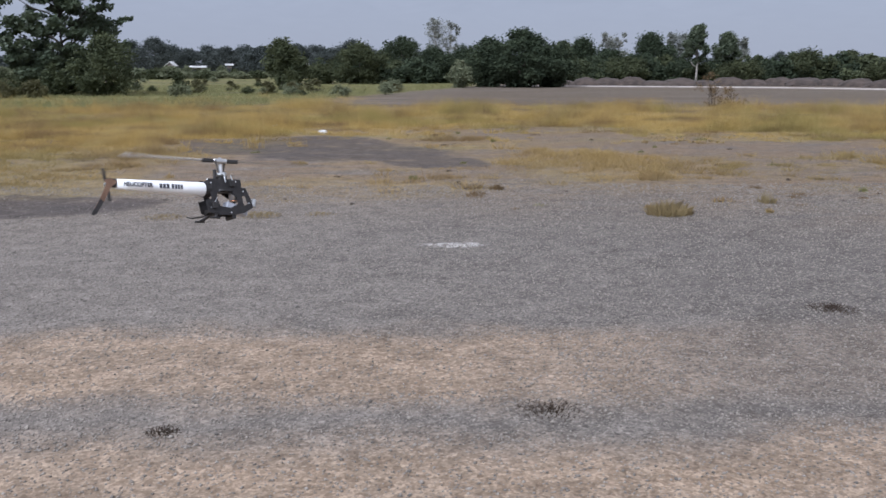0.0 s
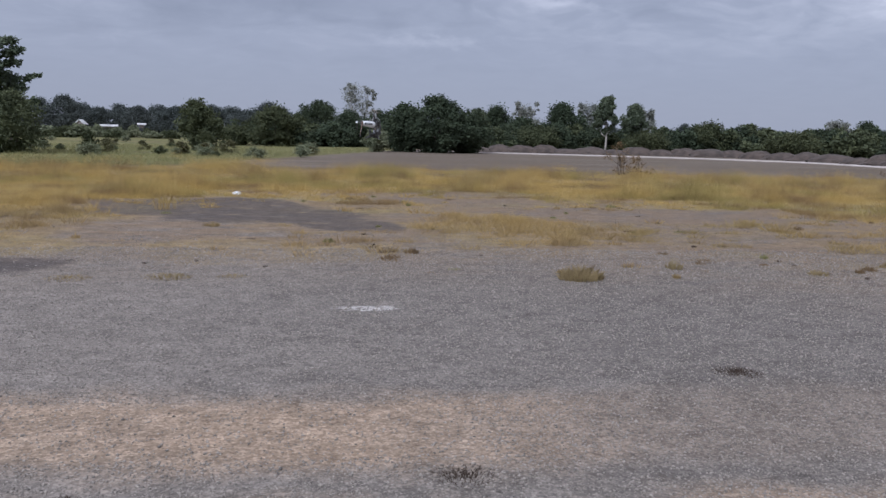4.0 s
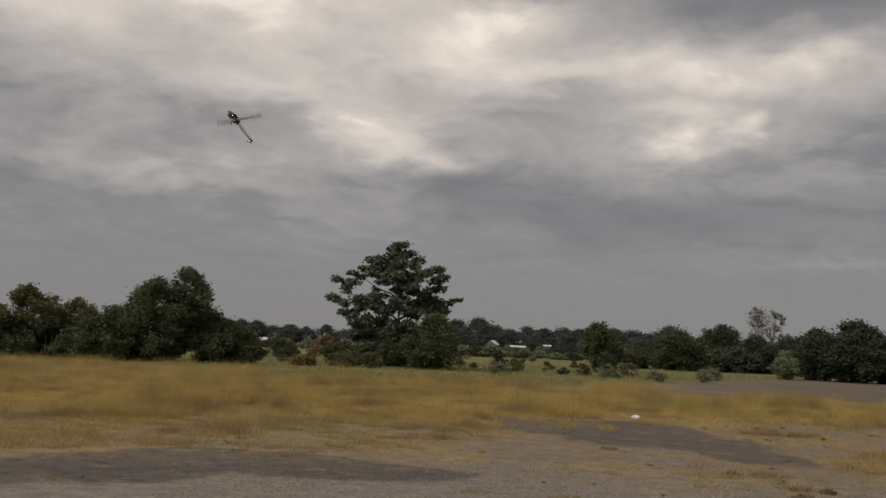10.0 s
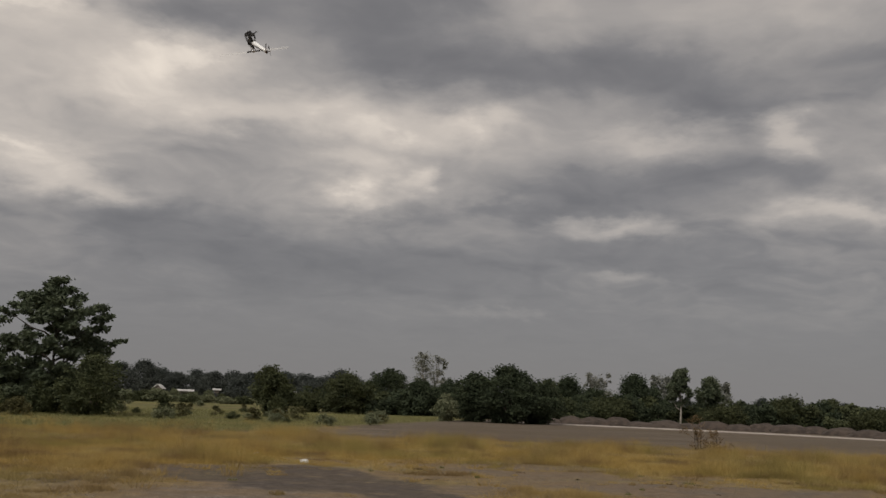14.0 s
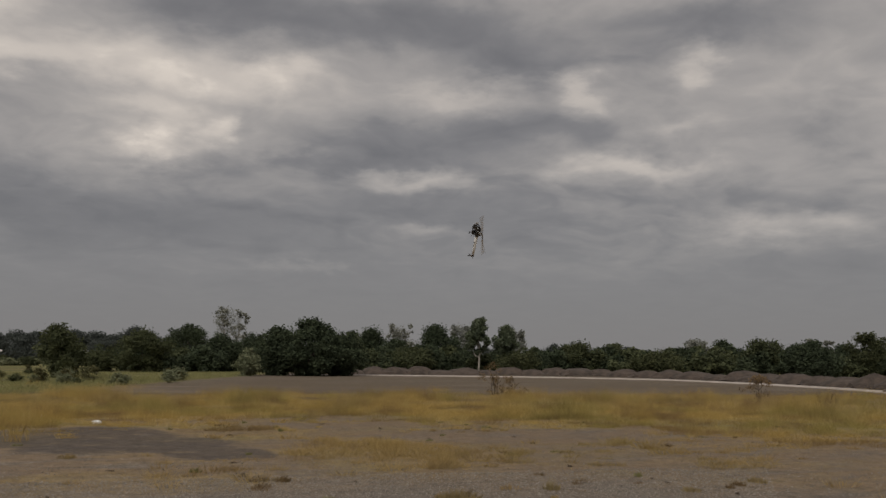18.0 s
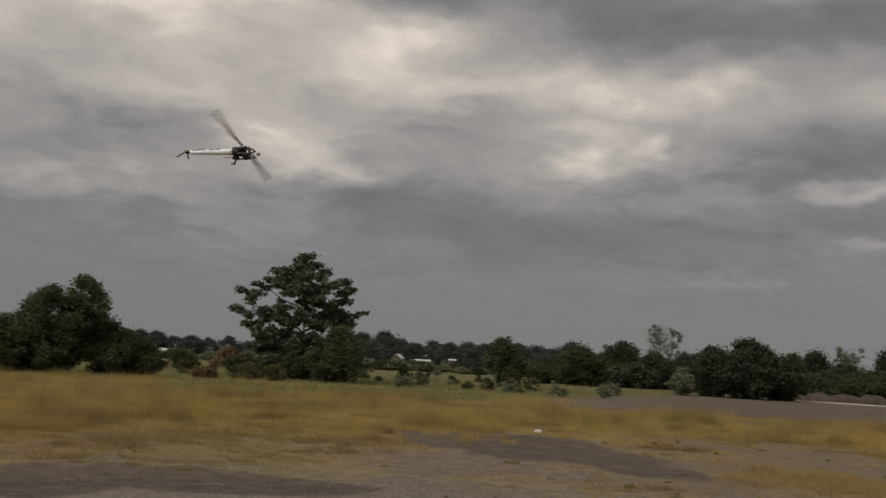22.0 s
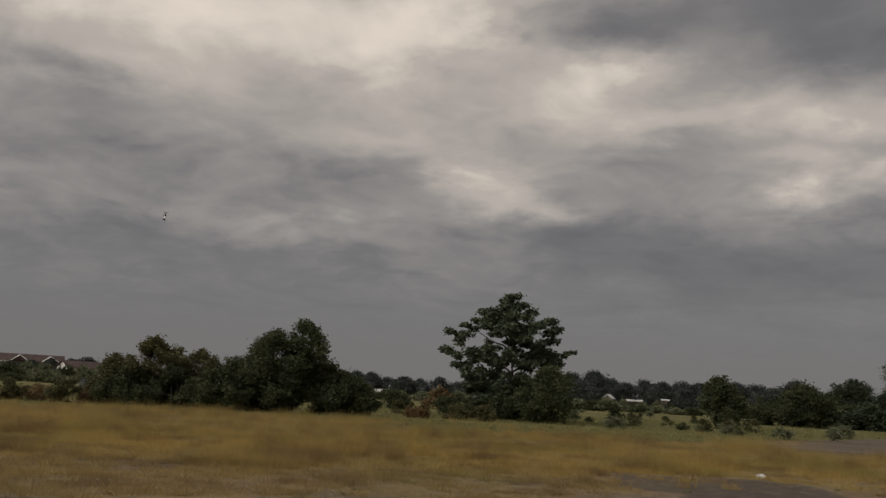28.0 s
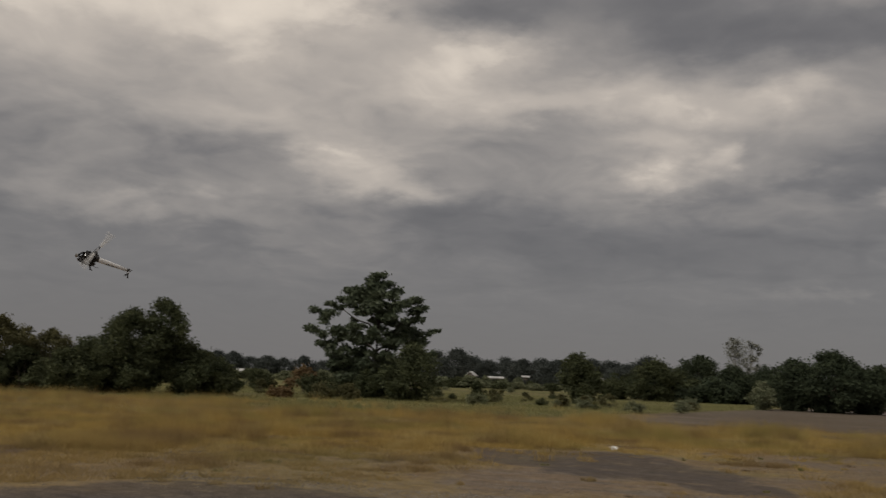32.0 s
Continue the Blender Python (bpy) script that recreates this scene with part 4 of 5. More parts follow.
def gable_house(label, where, turn, length, depth, eaves, ridge, roof_mat, windows, wall_mat):
    ob = new("house")
    ob.matrix_world = Matrix.Translation(where) @ pose(0, 0, 0, 0, 0, turn)
    part("wall", box(length, depth, eaves, pose(0, 0, eaves / 2)), wall_mat, ob)
    bm = bmesh.new()
    o = 0.5
    prof = [(-depth / 2 - o, eaves - 0.1), (0, ridge), (depth / 2 + o, eaves - 0.1), (depth / 2 + o, eaves + 0.05), (0, ridge + 0.16), (-depth / 2 - o, eaves + 0.05)]
    ends = [[bm.verts.new((s * (length / 2 + o), y, z)) for y, z in prof] for s in (-1, 1)]
    for j in range(6):
        bm.faces.new((ends[0][j], ends[0][(j + 1) % 6], ends[1][(j + 1) % 6], ends[1][j]))
    bm.faces.new(ends[0])
    bm.faces.new(ends[1][::-1])
    bmesh.ops.recalc_face_normals(bm, faces=bm.faces)
    part("roof", bm, roof_mat, ob)
    for s in (-1, 1):
        bm = bmesh.new()
        vs = [bm.verts.new((s * (length / 2 - 0.02 + dx), y, z)) for dx in (0, 0.1) for y, z in ((-depth / 2, eaves), (depth / 2, eaves), (0, ridge))]
        bm.faces.new(vs[:3]), bm.faces.new(vs[3:])
        part("gable", bm, wall_mat, ob)
    for i in range(windows):
        x = (i + 0.5) / windows * length - length / 2
        part("window", box(1.1, 0.08, 1.2, pose(x, -depth / 2 - 0.02, eaves * 0.55)), M_GLASS, ob)
    return tagged(ob, label, "house")


def long_house(where, turn):
    """A long two-storeyed house with a dark roof, two white-edged gables and a white balcony."""
    ob = new("house")
    ob.matrix_world = Matrix.Translation(where) @ pose(0, 0, 0, 0, 0, turn)
    part("wall", box(26, 8, 5.4, pose(0, 0, 2.7)), M_DUNWALL, ob)
    bm = bmesh.new()
    prof = [(-4.7, 5.2), (0, 7.3), (4.7, 5.2), (4.7, 5.36), (0, 7.5), (-4.7, 5.36)]
    ends = [[bm.verts.new((e * 13.6, y, z)) for y, z in prof] for e in (-1, 1)]
    for j in range(6):
        bm.faces.new((ends[0][j], ends[0][(j + 1) % 6], ends[1][(j + 1) % 6], ends[1][j]))
    bm.faces.new(ends[0]), bm.faces.new(ends[1][::-1])
    bmesh.ops.recalc_face_normals(bm, faces=bm.faces)
    part("roof", bm, M_TILE, ob)
    for gx in (0.4, 9.4):
        bm = bmesh.new()
        rows = [[bm.verts.new((gx + u, y, z)) for u, z in ((-2.3, 5.4), (0, 7.0), (2.3, 5.4))] for y in (-5.6, -1.0)]
        bm.faces.new(rows[0]), bm.faces.new(rows[1][::-1])
        for j in range(3):
            bm.faces.new((rows[0][j], rows[1][j], rows[1][(j + 1) % 3], rows[0][(j + 1) % 3]))
        bmesh.ops.recalc_face_normals(bm, faces=bm.faces)
        gable = part("gable", bm, M_TILE, ob)
        for e in (-1, 1):
            part("bargeboard", tube([(gx + e * 2.5, -5.66, 5.25), (gx, -5.66, 7.05)], [0.16, 0.16], 4), M_WALL, gable, "white bargeboard")
    balcony = part("balcony", box(7.0, 1.4, 0.35, pose(-6.0, -4.75, 5.0)), M_WALL, ob, "white balcony")
    part("rail", box(7.0, 0.1, 0.3, pose(-6.0, -5.4, 4.1)), M_WALL, balcony)
    for x in (-9.3, -7.6, -5.9, -4.2, -2.7):
        part("post", box(0.3, 0.3, 4.9, pose(x, -5.3, 2.45)), M_WALL, balcony)
    for x in (-11.5, -7.0, -4.0, 0.4, 4.0, 7.0, 11.0):
        part("window", box(1.3, 0.1, 1.4, pose(x, -4.04, 3.4)), M_GLASS, ob)
    return tagged(ob, "long house with dark red roof, white gables and balcony", "house")


long_house(spot(48.9, 325), 48.9)
gable_house("low white outbuilding with a red-brown roof beyond the field", spot(45.6, 250), 70, 9, 7, 3.4, 5.0, M_TILE, 3, M_WALL)
gable_house("low weathered shed with a bright tin roof beyond the meadow", spot(12.9, 228), 12, 3.0, 1.6, 2.4, 2.62, M_TIN, 2, M_DUNWALL)
gable_house("low weathered shed with a bright tin roof beyond the meadow", spot(11.1, 229), 12, 1.0, 1.4, 2.9, 3.1, M_TIN, 1, M_DUNWALL)
gable_house("low weathered shed with a bright tin roof beyond the meadow", spot(6.7, 230), 8, 1.2, 1.4, 3.0, 3.2, M_TIN, 1, M_DUNWALL)
gable_house("small white house half hidden behind the meadow trees", spot(28.2, 228), 24, 2.6, 4, 1.5, 2.0, M_TIN, 2, M_WALL)
gable_house("small grey-roofed hut behind the meadow trees", spot(14.4, 226), 84, 1.4, 1.5, 2.7, 3.6, M_TIN, 1, M_DUNWALL)

# ---- grass, stones and litter on the field ----


def ramp(v, a, b, low, high):
    return low + (high - low) * min(1.0, max(0.0, (v - a) / (b - a)))


def grass_mask(x, y):
    """How thickly grass grows: patchy and thin near, closing to a meadow of straw farther out."""
    r = math.hypot(x, y)
    xw, yw = x + 1.2 * noise.noise((x * 0.35, y * 0.35, 7.0)), y + 0.9 * noise.noise((x * 0.9, y * 0.9, 3.0))
    v = ramp(r, 9.5, 14, -0.5, 0.10) + ramp(r, 18, 30, 0.0, 0.66) + ramp(xw, -5, -2.5, 0.62, 0.0) * ramp(r + 0.8 * noise.noise((x * 0.9, y * 0.9, 3.0)), 12.2, 13.4, 0.0, 1.0)
    v -= 1.0 * ramp(yw, 38, 46, 0.0, 1.0) * ramp(xw, -6, -1, 0.0, 1.0)
    for cx, cy, rx, ry, w in COVER:
        v += ramp(((xw - cx) / rx) ** 2 + ((yw - cy) / ry) ** 2, 0.2, 1.6, w, 0.0)
    v += 0.3 * noise.noise((x * 0.13 + 5, y * 0.22, 1.0)) + 0.55 * noise.noise((x * 0.4, y * 0.8, 4.0)) + 0.65 * noise.noise((x * 1.5, y * 2.4, 9.0))
    v -= 1.2 * ramp(r + noise.noise((x * 0.3, y * 0.3, 2.0)), *((50, 55) if x < -22 else (40, 45)), 0.0, 1.0) * ramp(x, -6, -1, 1.0, 0.0)
    for cx, cy, rx, ry in TAR:
        if ((xw - cx) / rx) ** 2 + ((yw - cy) / ry) ** 2 < 1:
            v -= 0.55
    if x < -4 and 21.4 < yw < 22.9:
        v -= 0.4
    return v


def grass(name, label, count, near, far, az0, az1, tall, mat, wide, sparse=0.0, seed=1, clump=0.0, meadow=False):
    g = np.random.default_rng(seed)
    spots = []
    while len(spots) < count:
        d = math.sqrt(g.random() * (far ** 2 - near ** 2) + near ** 2) if sparse else near + (far - near) * g.random() ** 1.25
        az = az0 + (az1 - az0) * g.random()
        p = spot(az, d)
        if min(az - az0, az1 - az) < 9 * g.random():
            continue
        v = grass_mask(p.x, p.y)
        if meadow:
            v = min(0.0, p.x * -1.0 + (p.y - 60) * 0.25 - 4) + 0.75 + 0.6 * noise.noise((p.x * 0.12, p.y * 0.3, 5.0)) if v < 0.3 else 0.0
        if v > 0.12 + 0.8 * g.random():
            tuss = 0.75 + 0.9 * noise.noise((p.x * 0.3, p.y * 0.5, 6.0)) + 0.5 * noise.noise((p.x * 1.1, p.y * 1.6, 8.0))
            if tuss < clump:
                continue
            spots.append((p.x, p.y, ground_z(p.x, p.y) - 0.02, min(1.1, max(0.25, v)) * max(0.3, tuss)))
    s = np.array(spots)
    n = len(s)
    a = g.random(n) * 2 * math.pi
    grown = np.clip((np.hypot(s[:, 0], s[:, 1]) - 9) / 18, 0.55, 1.0)
    h = tall * (0.35 + 0.75 * g.random(n)) * (0.3 + 0.8 * np.minimum(s[:, 3], 1.2)) * grown
    w = wide * (0.6 + 0.8 * g.random(n))
    lean = g.normal(size=(n, 2)) * h[:, None] * 0.42
    side = np.stack([np.cos(a) * w, np.sin(a) * w, np.zeros(n)], 1)
    base = s[:, :3]
    tip = base + np.stack([lean[:, 0], lean[:, 1], h], 1)
    verts = np.stack([base - side, base + side, tip], 1).reshape(-1, 3)
    tagged(new(name, mesh_of(name, verts, np.arange(n * 3).reshape(-1, 3), mat)), label, "grass", kind="stuff")


def tuft(name, label, where, count, radius, tall, mat, seed):
    g = np.random.default_rng(seed)
    a, r = g.random(count) * 2 * math.pi, radius * np.sqrt(g.random(count))
    base = np.stack([r * np.cos(a), r * np.sin(a), np.full(count, -0.02)], 1)
    h = tall * (0.5 + 0.6 * g.random(count)) * (1.1 - 0.5 * r / radius)
    w = 0.002 + 0.002 * g.random(count)
    t = g.random(count) * math.pi
    side = np.stack([np.cos(t) * w, np.sin(t) * w, np.zeros(count)], 1)
    out = np.stack([np.cos(a) * r * 0.18, np.sin(a) * r * 0.18, h], 1) + np.stack([*(g.normal(size=(2, count)) * 0.3 * h), np.zeros(count)], 1)
    verts = np.stack([base - side, base + side, base + out * (0.45, 0.45, 0.65) + side * 0.8, base + out, base + out * (0.45, 0.45, 0.65) - side * 0.8], 1).reshape(-1, 3)
    ob = new(name, mesh_of(name, verts, np.arange(count * 5).reshape(-1, 5), mat))
    ob.location = (where[0], where[1], ground_z(where[0], where[1]))
    return tagged(ob, label, "weed" if name == "weed" else "grass tuft")


def tussocks(name, label, count, near, far, az0, az1, mat, seed):
    """Golden tussocks rooted in the stony ground, thick in some places and missing in others."""
    g = np.random.default_rng(seed)
    at = []
    while len(at) < count:
        p = spot(az0 + (az1 - az0) * g.random(), math.sqrt(near ** 2 + (far ** 2 - near ** 2) * g.random()))
        thick = grass_mask(p.x, p.y) + 0.8 * noise.noise((p.x * 0.55, p.y * 0.4, 14.0)) + 0.5 * noise.noise((p.x * 1.7, p.y * 1.2, 15.0))
        if thick > 0.25 + 0.35 * g.random() + ramp(p.length, 12, 18, 0.22, 0.0):
            at.append((p.x, p.y, ground_z(p.x, p.y), 0.6 + 0.6 * min(1.0, thick)))
    c = np.repeat(np.array(at), 64, axis=0)
    n = len(c)
    size = np.repeat(0.6 + 0.8 * g.random(count) ** 1.5, 64) * c[:, 3]
    a, r = g.random(n) * 2 * math.pi, np.sqrt(g.random(n)) * 0.16 * size
    base = np.stack([c[:, 0] + r * np.cos(a), c[:, 1] + r * np.sin(a), c[:, 2] - 0.02], 1)
    h = 0.135 * size * (0.5 + 0.7 * g.random(n))
    t, w = g.random(n) * math.pi, 0.0035 + 0.003 * g.random(n)
    side = np.stack([np.cos(t) * w, np.sin(t) * w, np.zeros(n)], 1)
    tip = base + np.stack([np.cos(a) * r * 0.9, np.sin(a) * r * 0.9, h], 1) + np.stack([*(g.normal(size=(2, n)) * 0.3 * h), np.zeros(n)], 1)
    verts = np.stack([base - side, base + side, tip], 1).reshape(-1, 3)
    tagged(new(name, mesh_of(name, verts, np.arange(n * 3).reshape(-1, 3), mat)), label, "grass", kind="stuff")


def gravel():
    g = np.random.default_rng(11)
    n = 150000
    y = 2.6 + 10.5 * g.random(n) ** 1.35
    x = (g.random(n) * 2 - 1) * (y * 0.62 + 0.5)
    s = 0.0022 + 0.0062 * g.random(n) ** 3 + 0.00035 * y
    big = g.random(n) < 0.02
    s[big] *= 1.5
    sandy = ((y < 3.8) | ((y > 4.5) & (y < 5.5) & (x < 0.8))) & (g.random(n) < 0.62)
    for cx, cy, rx, ry in TAR:
        sandy |= (((x - cx) / rx) ** 2 + ((y - cy) / ry) ** 2 < 1.05) & (g.random(n) < 0.93)
    x, y, s = x[~sandy], y[~sandy], s[~sandy]
    n = len(x)
    # coarser rubble along the edge of the grass
    m = 26000
    ra, rd = np.radians(-42 + 92 * g.random(m)), 11.5 + 12.0 * g.random(m) ** 1.6
    for cx, cy, rx, ry in TAR:
        off = ((-rd * np.sin(ra) - cx) / rx) ** 2 + ((rd * np.cos(ra) - cy) / ry) ** 2 > 1.05
        ra, rd = ra[off], rd[off]
    m = len(ra)
    x, y = np.concatenate([x, -rd * np.sin(ra)]), np.concatenate([y, rd * np.cos(ra)])
    s = np.concatenate([s, 0.005 + 0.010 * g.random(m) ** 3])
    z = np.array([ground_z(a, b) for a, b in zip(x, y)])
    n += m
    octa = np.array([(1, 0, 0), (0, 1, 0), (-1, 0, 0), (0, -1, 0), (0, 0, 0.7), (0, 0, -0.7)], float)
    faces = np.array([(0, 1, 4), (1, 2, 4), (2, 3, 4), (3, 0, 4), (1, 0, 5), (2, 1, 5), (3, 2, 5), (0, 3, 5)])
    v = octa[None] * (0.65 + 0.7 * g.random((n, 6, 1))) * s[:, None, None]
    t = g.random(n) * 2 * math.pi
    c, q = np.cos(t)[:, None], np.sin(t)[:, None]
    v = np.stack([v[..., 0] * c - v[..., 1] * q, v[..., 0] * q + v[..., 1] * c, v[..., 2]], -1)
    v += np.stack([x, y, z + s * 0.25], 1)[:, None]
    f = faces[None] + 6 * np.arange(n)[:, None, None]
    tagged(new("gravel", mesh_of("gravel", v.reshape(-1, 3), f.reshape(-1, 3), M_STONE)), "loose grey crushed stone scattered over the field", "gravel", kind="stuff")


def crumpled_bag(name, label, where, size):
    bm = bmesh.new()
    bmesh.ops.create_icosphere(bm, subdivisions=3, radius=size)
    for v in bm.verts:
        k = 1 + 0.55 * noise.noise(v.co * (3.0 / size)) + 0.25 * noise.noise(v.co * (8.0 / size))
        v.co = Vector((v.co.x * k * 1.3, v.co.y * k, max(v.co.z * k * 0.75 + size * 0.55, 0.0)))
    ob = part(name, bm, M_BAG, None)
    ob.location = (where[0], where[1], ground_z(where[0], where[1]))
    return tagged(ob, label, "litter")


grass("grass", "dry golden grass across the field", 420000, 14, 60, -46, 58, 0.20, M_STRAW, 0.0042, seed=2)
grass("grass", "tall wispy dry stalks standing out of the golden grass", 60000, 24, 60, -46, 58, 0.36, M_STRAW, 0.003, seed=12)
grass("grass", "taller clumps of feathery golden grass", 110000, 19, 62, -46, 58, 0.5, M_STRAW, 0.0035, seed=13, clump=1.05)
tussocks("grass", "golden tussocks of dry grass on the stony ground", 4200, 11.5, 34, -44, 56, M_STRAW, 21)
grass("grass", "thin dry grass in patches on the gravel", 200000, 9.5, 32, -42, 56, 0.15, M_STRAW, 0.0032, sparse=1.0, seed=3)
grass("grass", "green meadow grass behind the dry field", 90000, 42, 110, -9, 58, 0.26, M_REED, 0.02, seed=4, meadow=True)
gravel()
crumpled_bag("plastic_bag", "crumpled white plastic bag lying on the tar", (-2.43, 24.3), 0.075)
crumpled_bag("plastic_bag", "small crumpled white plastic scrap in the grass", (-4.04, 26.9), 0.06)
for i, (px, py, rad, tall, cnt) in enumerate(((2.9, 10.5, 0.24, 0.2, 1100), (4.3, 11.2, 0.1, 0.17, 160), (-2.8, 10.2, 0.22, 0.05, 600), (-1.8, 10.4, 0.24, 0.06, 700), (-1.1, 10.5, 0.16, 0.05, 350), (6.0, 10.8, 0.12, 0.1, 200), (7.4, 11.5, 0.13, 0.12, 200), (-3.5, 20.0, 0.24, 0.55, 80))):
    tuft("grass_tuft", "dry yellow-green grass tuft growing on the gravel", (px, py), cnt, rad, tall, M_STRAW if tall > 0.5 else M_TUFT, 30 + i)
weed_rng = np.random.default_rng(77)
for i in range(130):
    wd, wa = 11.0 + 15 * weed_rng.random() ** 1.3, -38 + (84 if i % 2 else 40) * weed_rng.random()
    q = spot(wa, wd)
    kind = (0, 1, 2, 3, 3)[i % 5]
    tuft("weed", ("small dry brown weed rooted in the gravel", "low green weed rooted in the gravel", "thin straw-coloured weed rooted in the gravel", "small dark dead weed rooted in the gravel")[kind], (q.x, q.y), int((60 + 90 * weed_rng.random()) * (0.45 if kind == 3 else 1.0)),
         (0.05 + 0.12 * weed_rng.random()) * (0.45 if kind == 3 else 0.9), (0.05 + 0.09 * weed_rng.random()) * (0.5 if kind == 3 else 0.9), (M_RUST, M_REED, M_STRAW, M_DEAD)[kind], 100 + i)
for px, py, rad in ((0.63, 4.2, 0.15), (2.8, 6.0, 0.16), (-1.15, 4.0, 0.08)):
    tuft("weed", "low dark dead weed clump on the dirt track", (px, py), int(5200 * rad), rad, 0.045, M_DEAD, 50)
for az, d, h, w in ((-17.5, 44, 1.5, 1.7), (-18.6, 42, 0.9, 1.3), (-33.0, 38, 1.1, 1.3)):
    make_tree("bush", "dry brown weedy bush standing above the grass", spot(az, d), h, w, 0.05, M_RUST, M_BARK, 14, 420, 0.05, 0.16, 3, 0.0, 0.6, 9)
tuft("grass_tuft", "tall dry weed standing above the grass", (23.6, 31.7), 45, 0.45, 1.3, M_RUST, 52)

# ---- the model helicopter ----


def helicopter():
    """x runs forward and z up the mast; the rotor hub is above the origin."""
    ob = new("model_helicopter")
    outline = [(-0.085, 0.062), (0.075, 0.066), (0.078, 0.032), (0.098, 0.030), (0.118, -0.010), (0.132, -0.052), (0.085, -0.078), (0.045, -0.086), (-0.045, -0.090),
               (-0.088, -0.078), (-0.098, -0.030), (-0.070, -0.022), (-0.078, 0.020)]
    window = [(-0.045, 0.004), (0.010, 0.012), (0.050, -0.010), (0.056, -0.040), (0.020, -0.058), (-0.030, -0.052), (-0.042, -0.024)]
    slot = [(0.078, -0.004), (0.094, -0.006), (0.104, -0.040), (0.084, -0.048)]
    for y in (-0.030, 0.030):
        part("side_frame", plate(outline, [window, slot], 0.002, y), M_CARBON, ob, "black carbon side frame with cut-out windows")
    for x, z, w in ((-0.06, 0.052, 0.03), (0.0, 0.045, 0.05), (0.055, 0.05, 0.03), (-0.05, -0.072, 0.05), (0.03, -0.074, 0.05)):
        part("cross_block", box(w, 0.056, 0.016, pose(x, 0, z), 0.002), M_BLACK, ob)
    part("gear_case", box(0.10, 0.05, 0.03, pose(-0.005, 0, 0.030), 0.006), M_BLACK, ob)
    part("main_gear", tube([(0, 0, 0.012), (0, 0, 0.019)], [0.046, 0.046], 28), M_BLACK, ob)
    part("battery", box(0.105, 0.040, 0.032, pose(0.060, 0, -0.058, 0, 18, 0), 0.004), M_CELL, ob, "grey wrapped battery pack")
    part("battery_strap", box(0.012, 0.044, 0.036, pose(0.070, 0, -0.061, 0, 18, 0), 0.003), M_BLACK, ob)
    motor = part("motor", tube([(0.055, 0, -0.02), (0.055, 0, 0.028)], [0.020, 0.020], 18), M_SILVER, ob, "bare metal electric motor", True)
    part("windings", tube([(0.055, 0, -0.026), (0.055, 0, -0.020)], [0.016, 0.016], 14), M_COPPER, motor)
    part("nose_unit", join(box(0.022, 0.032, 0.036, pose(0.146, 0, -0.030, 0, 15, 0), 0.004), tube([(0.150, 0, -0.046), (0.153, 0, -0.012)], [0.013, 0.013], 12)), M_SILVER, ob, "silver electronics unit at the nose")
    part("nose_wire", tube([(0.128, 0.006, -0.02), (0.165, 0.010, -0.005), (0.172, 0.006, -0.028), (0.155, 0.0, -0.046)], [0.0022] * 4, 6), M_BLACK, ob)
    for x, y, z in ((-0.05, 0.036, 0.046), (0.03, 0.036, 0.046), (0.03, -0.036, 0.046), (-0.06, -0.036, -0.05)):
        servo = part("servo", box(0.026, 0.012, 0.028, pose(x, y, z), 0.002), M_BLACK, ob)
        part("servo_arm", tube([(x, y * 1.1, z + 0.012), (x * 0.8, y * 1.05, z + 0.034)], [0.002, 0.002], 6), M_SILVER, servo)
    for x, z in ((-0.07, 0.045), (0.05, 0.055), (0.11, -0.035), (-0.075, -0.06), (0.02, -0.078), (0.085, 0.015)):
        for y in (-0.0318, 0.0318):
            part("screw", tube([(x, y - 0.0012, z), (x, y + 0.0012, z)], [0.0036, 0.0036], 8), M_SILVER, ob)
    # boom with its printing
    boom = part("tail_boom", tube([(-0.072, 0, 0.020), (-0.085, 0, 0.020), (-0.20, 0, 0.021), (-0.35, 0, 0.022), (-0.472, 0, 0.024)], [0.027, 0.031, 0.028, 0.023, 0.019], 20), M_BOOM, ob, "white tapered tail boom with dark lettering", True)
    for side in (-1, 1):
        text = lettering("HELICOPTER", 0.028)
        text.transform(pose(-0.452 if side < 0 else -0.312, side * (0.0228 if side < 0 else 0.0228), 0.013, 90, 0, 0 if side < 0 else 180) @ pose(0, 0, 0, 0, -1.9 if side < 0 else 1.9, 0) @ Matrix.Diagonal((0.76, 0.9, 1, 1)))
        part("lettering", text, M_INK, boom, "dark capital lettering")
        for x0, x1 in ((-0.300, -0.288), (-0.285, -0.273), (-0.270, -0.258), (-0.248, -0.237), (-0.234, -0.224), (-0.221, -0.211), (-0.208, -0.199)):
            part("printed_bar", box(x1 - x0, 0.0012, 0.018, pose((x0 + x1) / 2, side * (0.0278 + (x0 + 0.20) * 0.032), 0.021)), M_INK, boom)
    part("boom_clamp", tube([(-0.092, 0, 0.020), (-0.066, 0, 0.020)], [0.034, 0.034], 18), M_BLACK, ob)
    # tail
    part("tail_case", join(box(0.040, 0.020, 0.034, pose(-0.490, 0, 0.026), 0.004), tube([(-0.492, 0, 0.026), (-0.492, 0.045, 0.026)], [0.006, 0.004], 10)), M_BLACK, ob, "black tail gear case")
    fin = [(-0.470, 0.030), (-0.500, 0.042), (-0.524, 0.036), (-0.518, 0.016), (-0.543, -0.035), (-0.582, -0.100), (-0.576, -0.105), (-0.563, -0.100), (-0.527, -0.045), (-0.500, 0.006)]
    part("tail_fin", plate(fin, [], 0.003, -0.014), M_BROWN, ob, "brown swept-down tail fin with a dark tip")
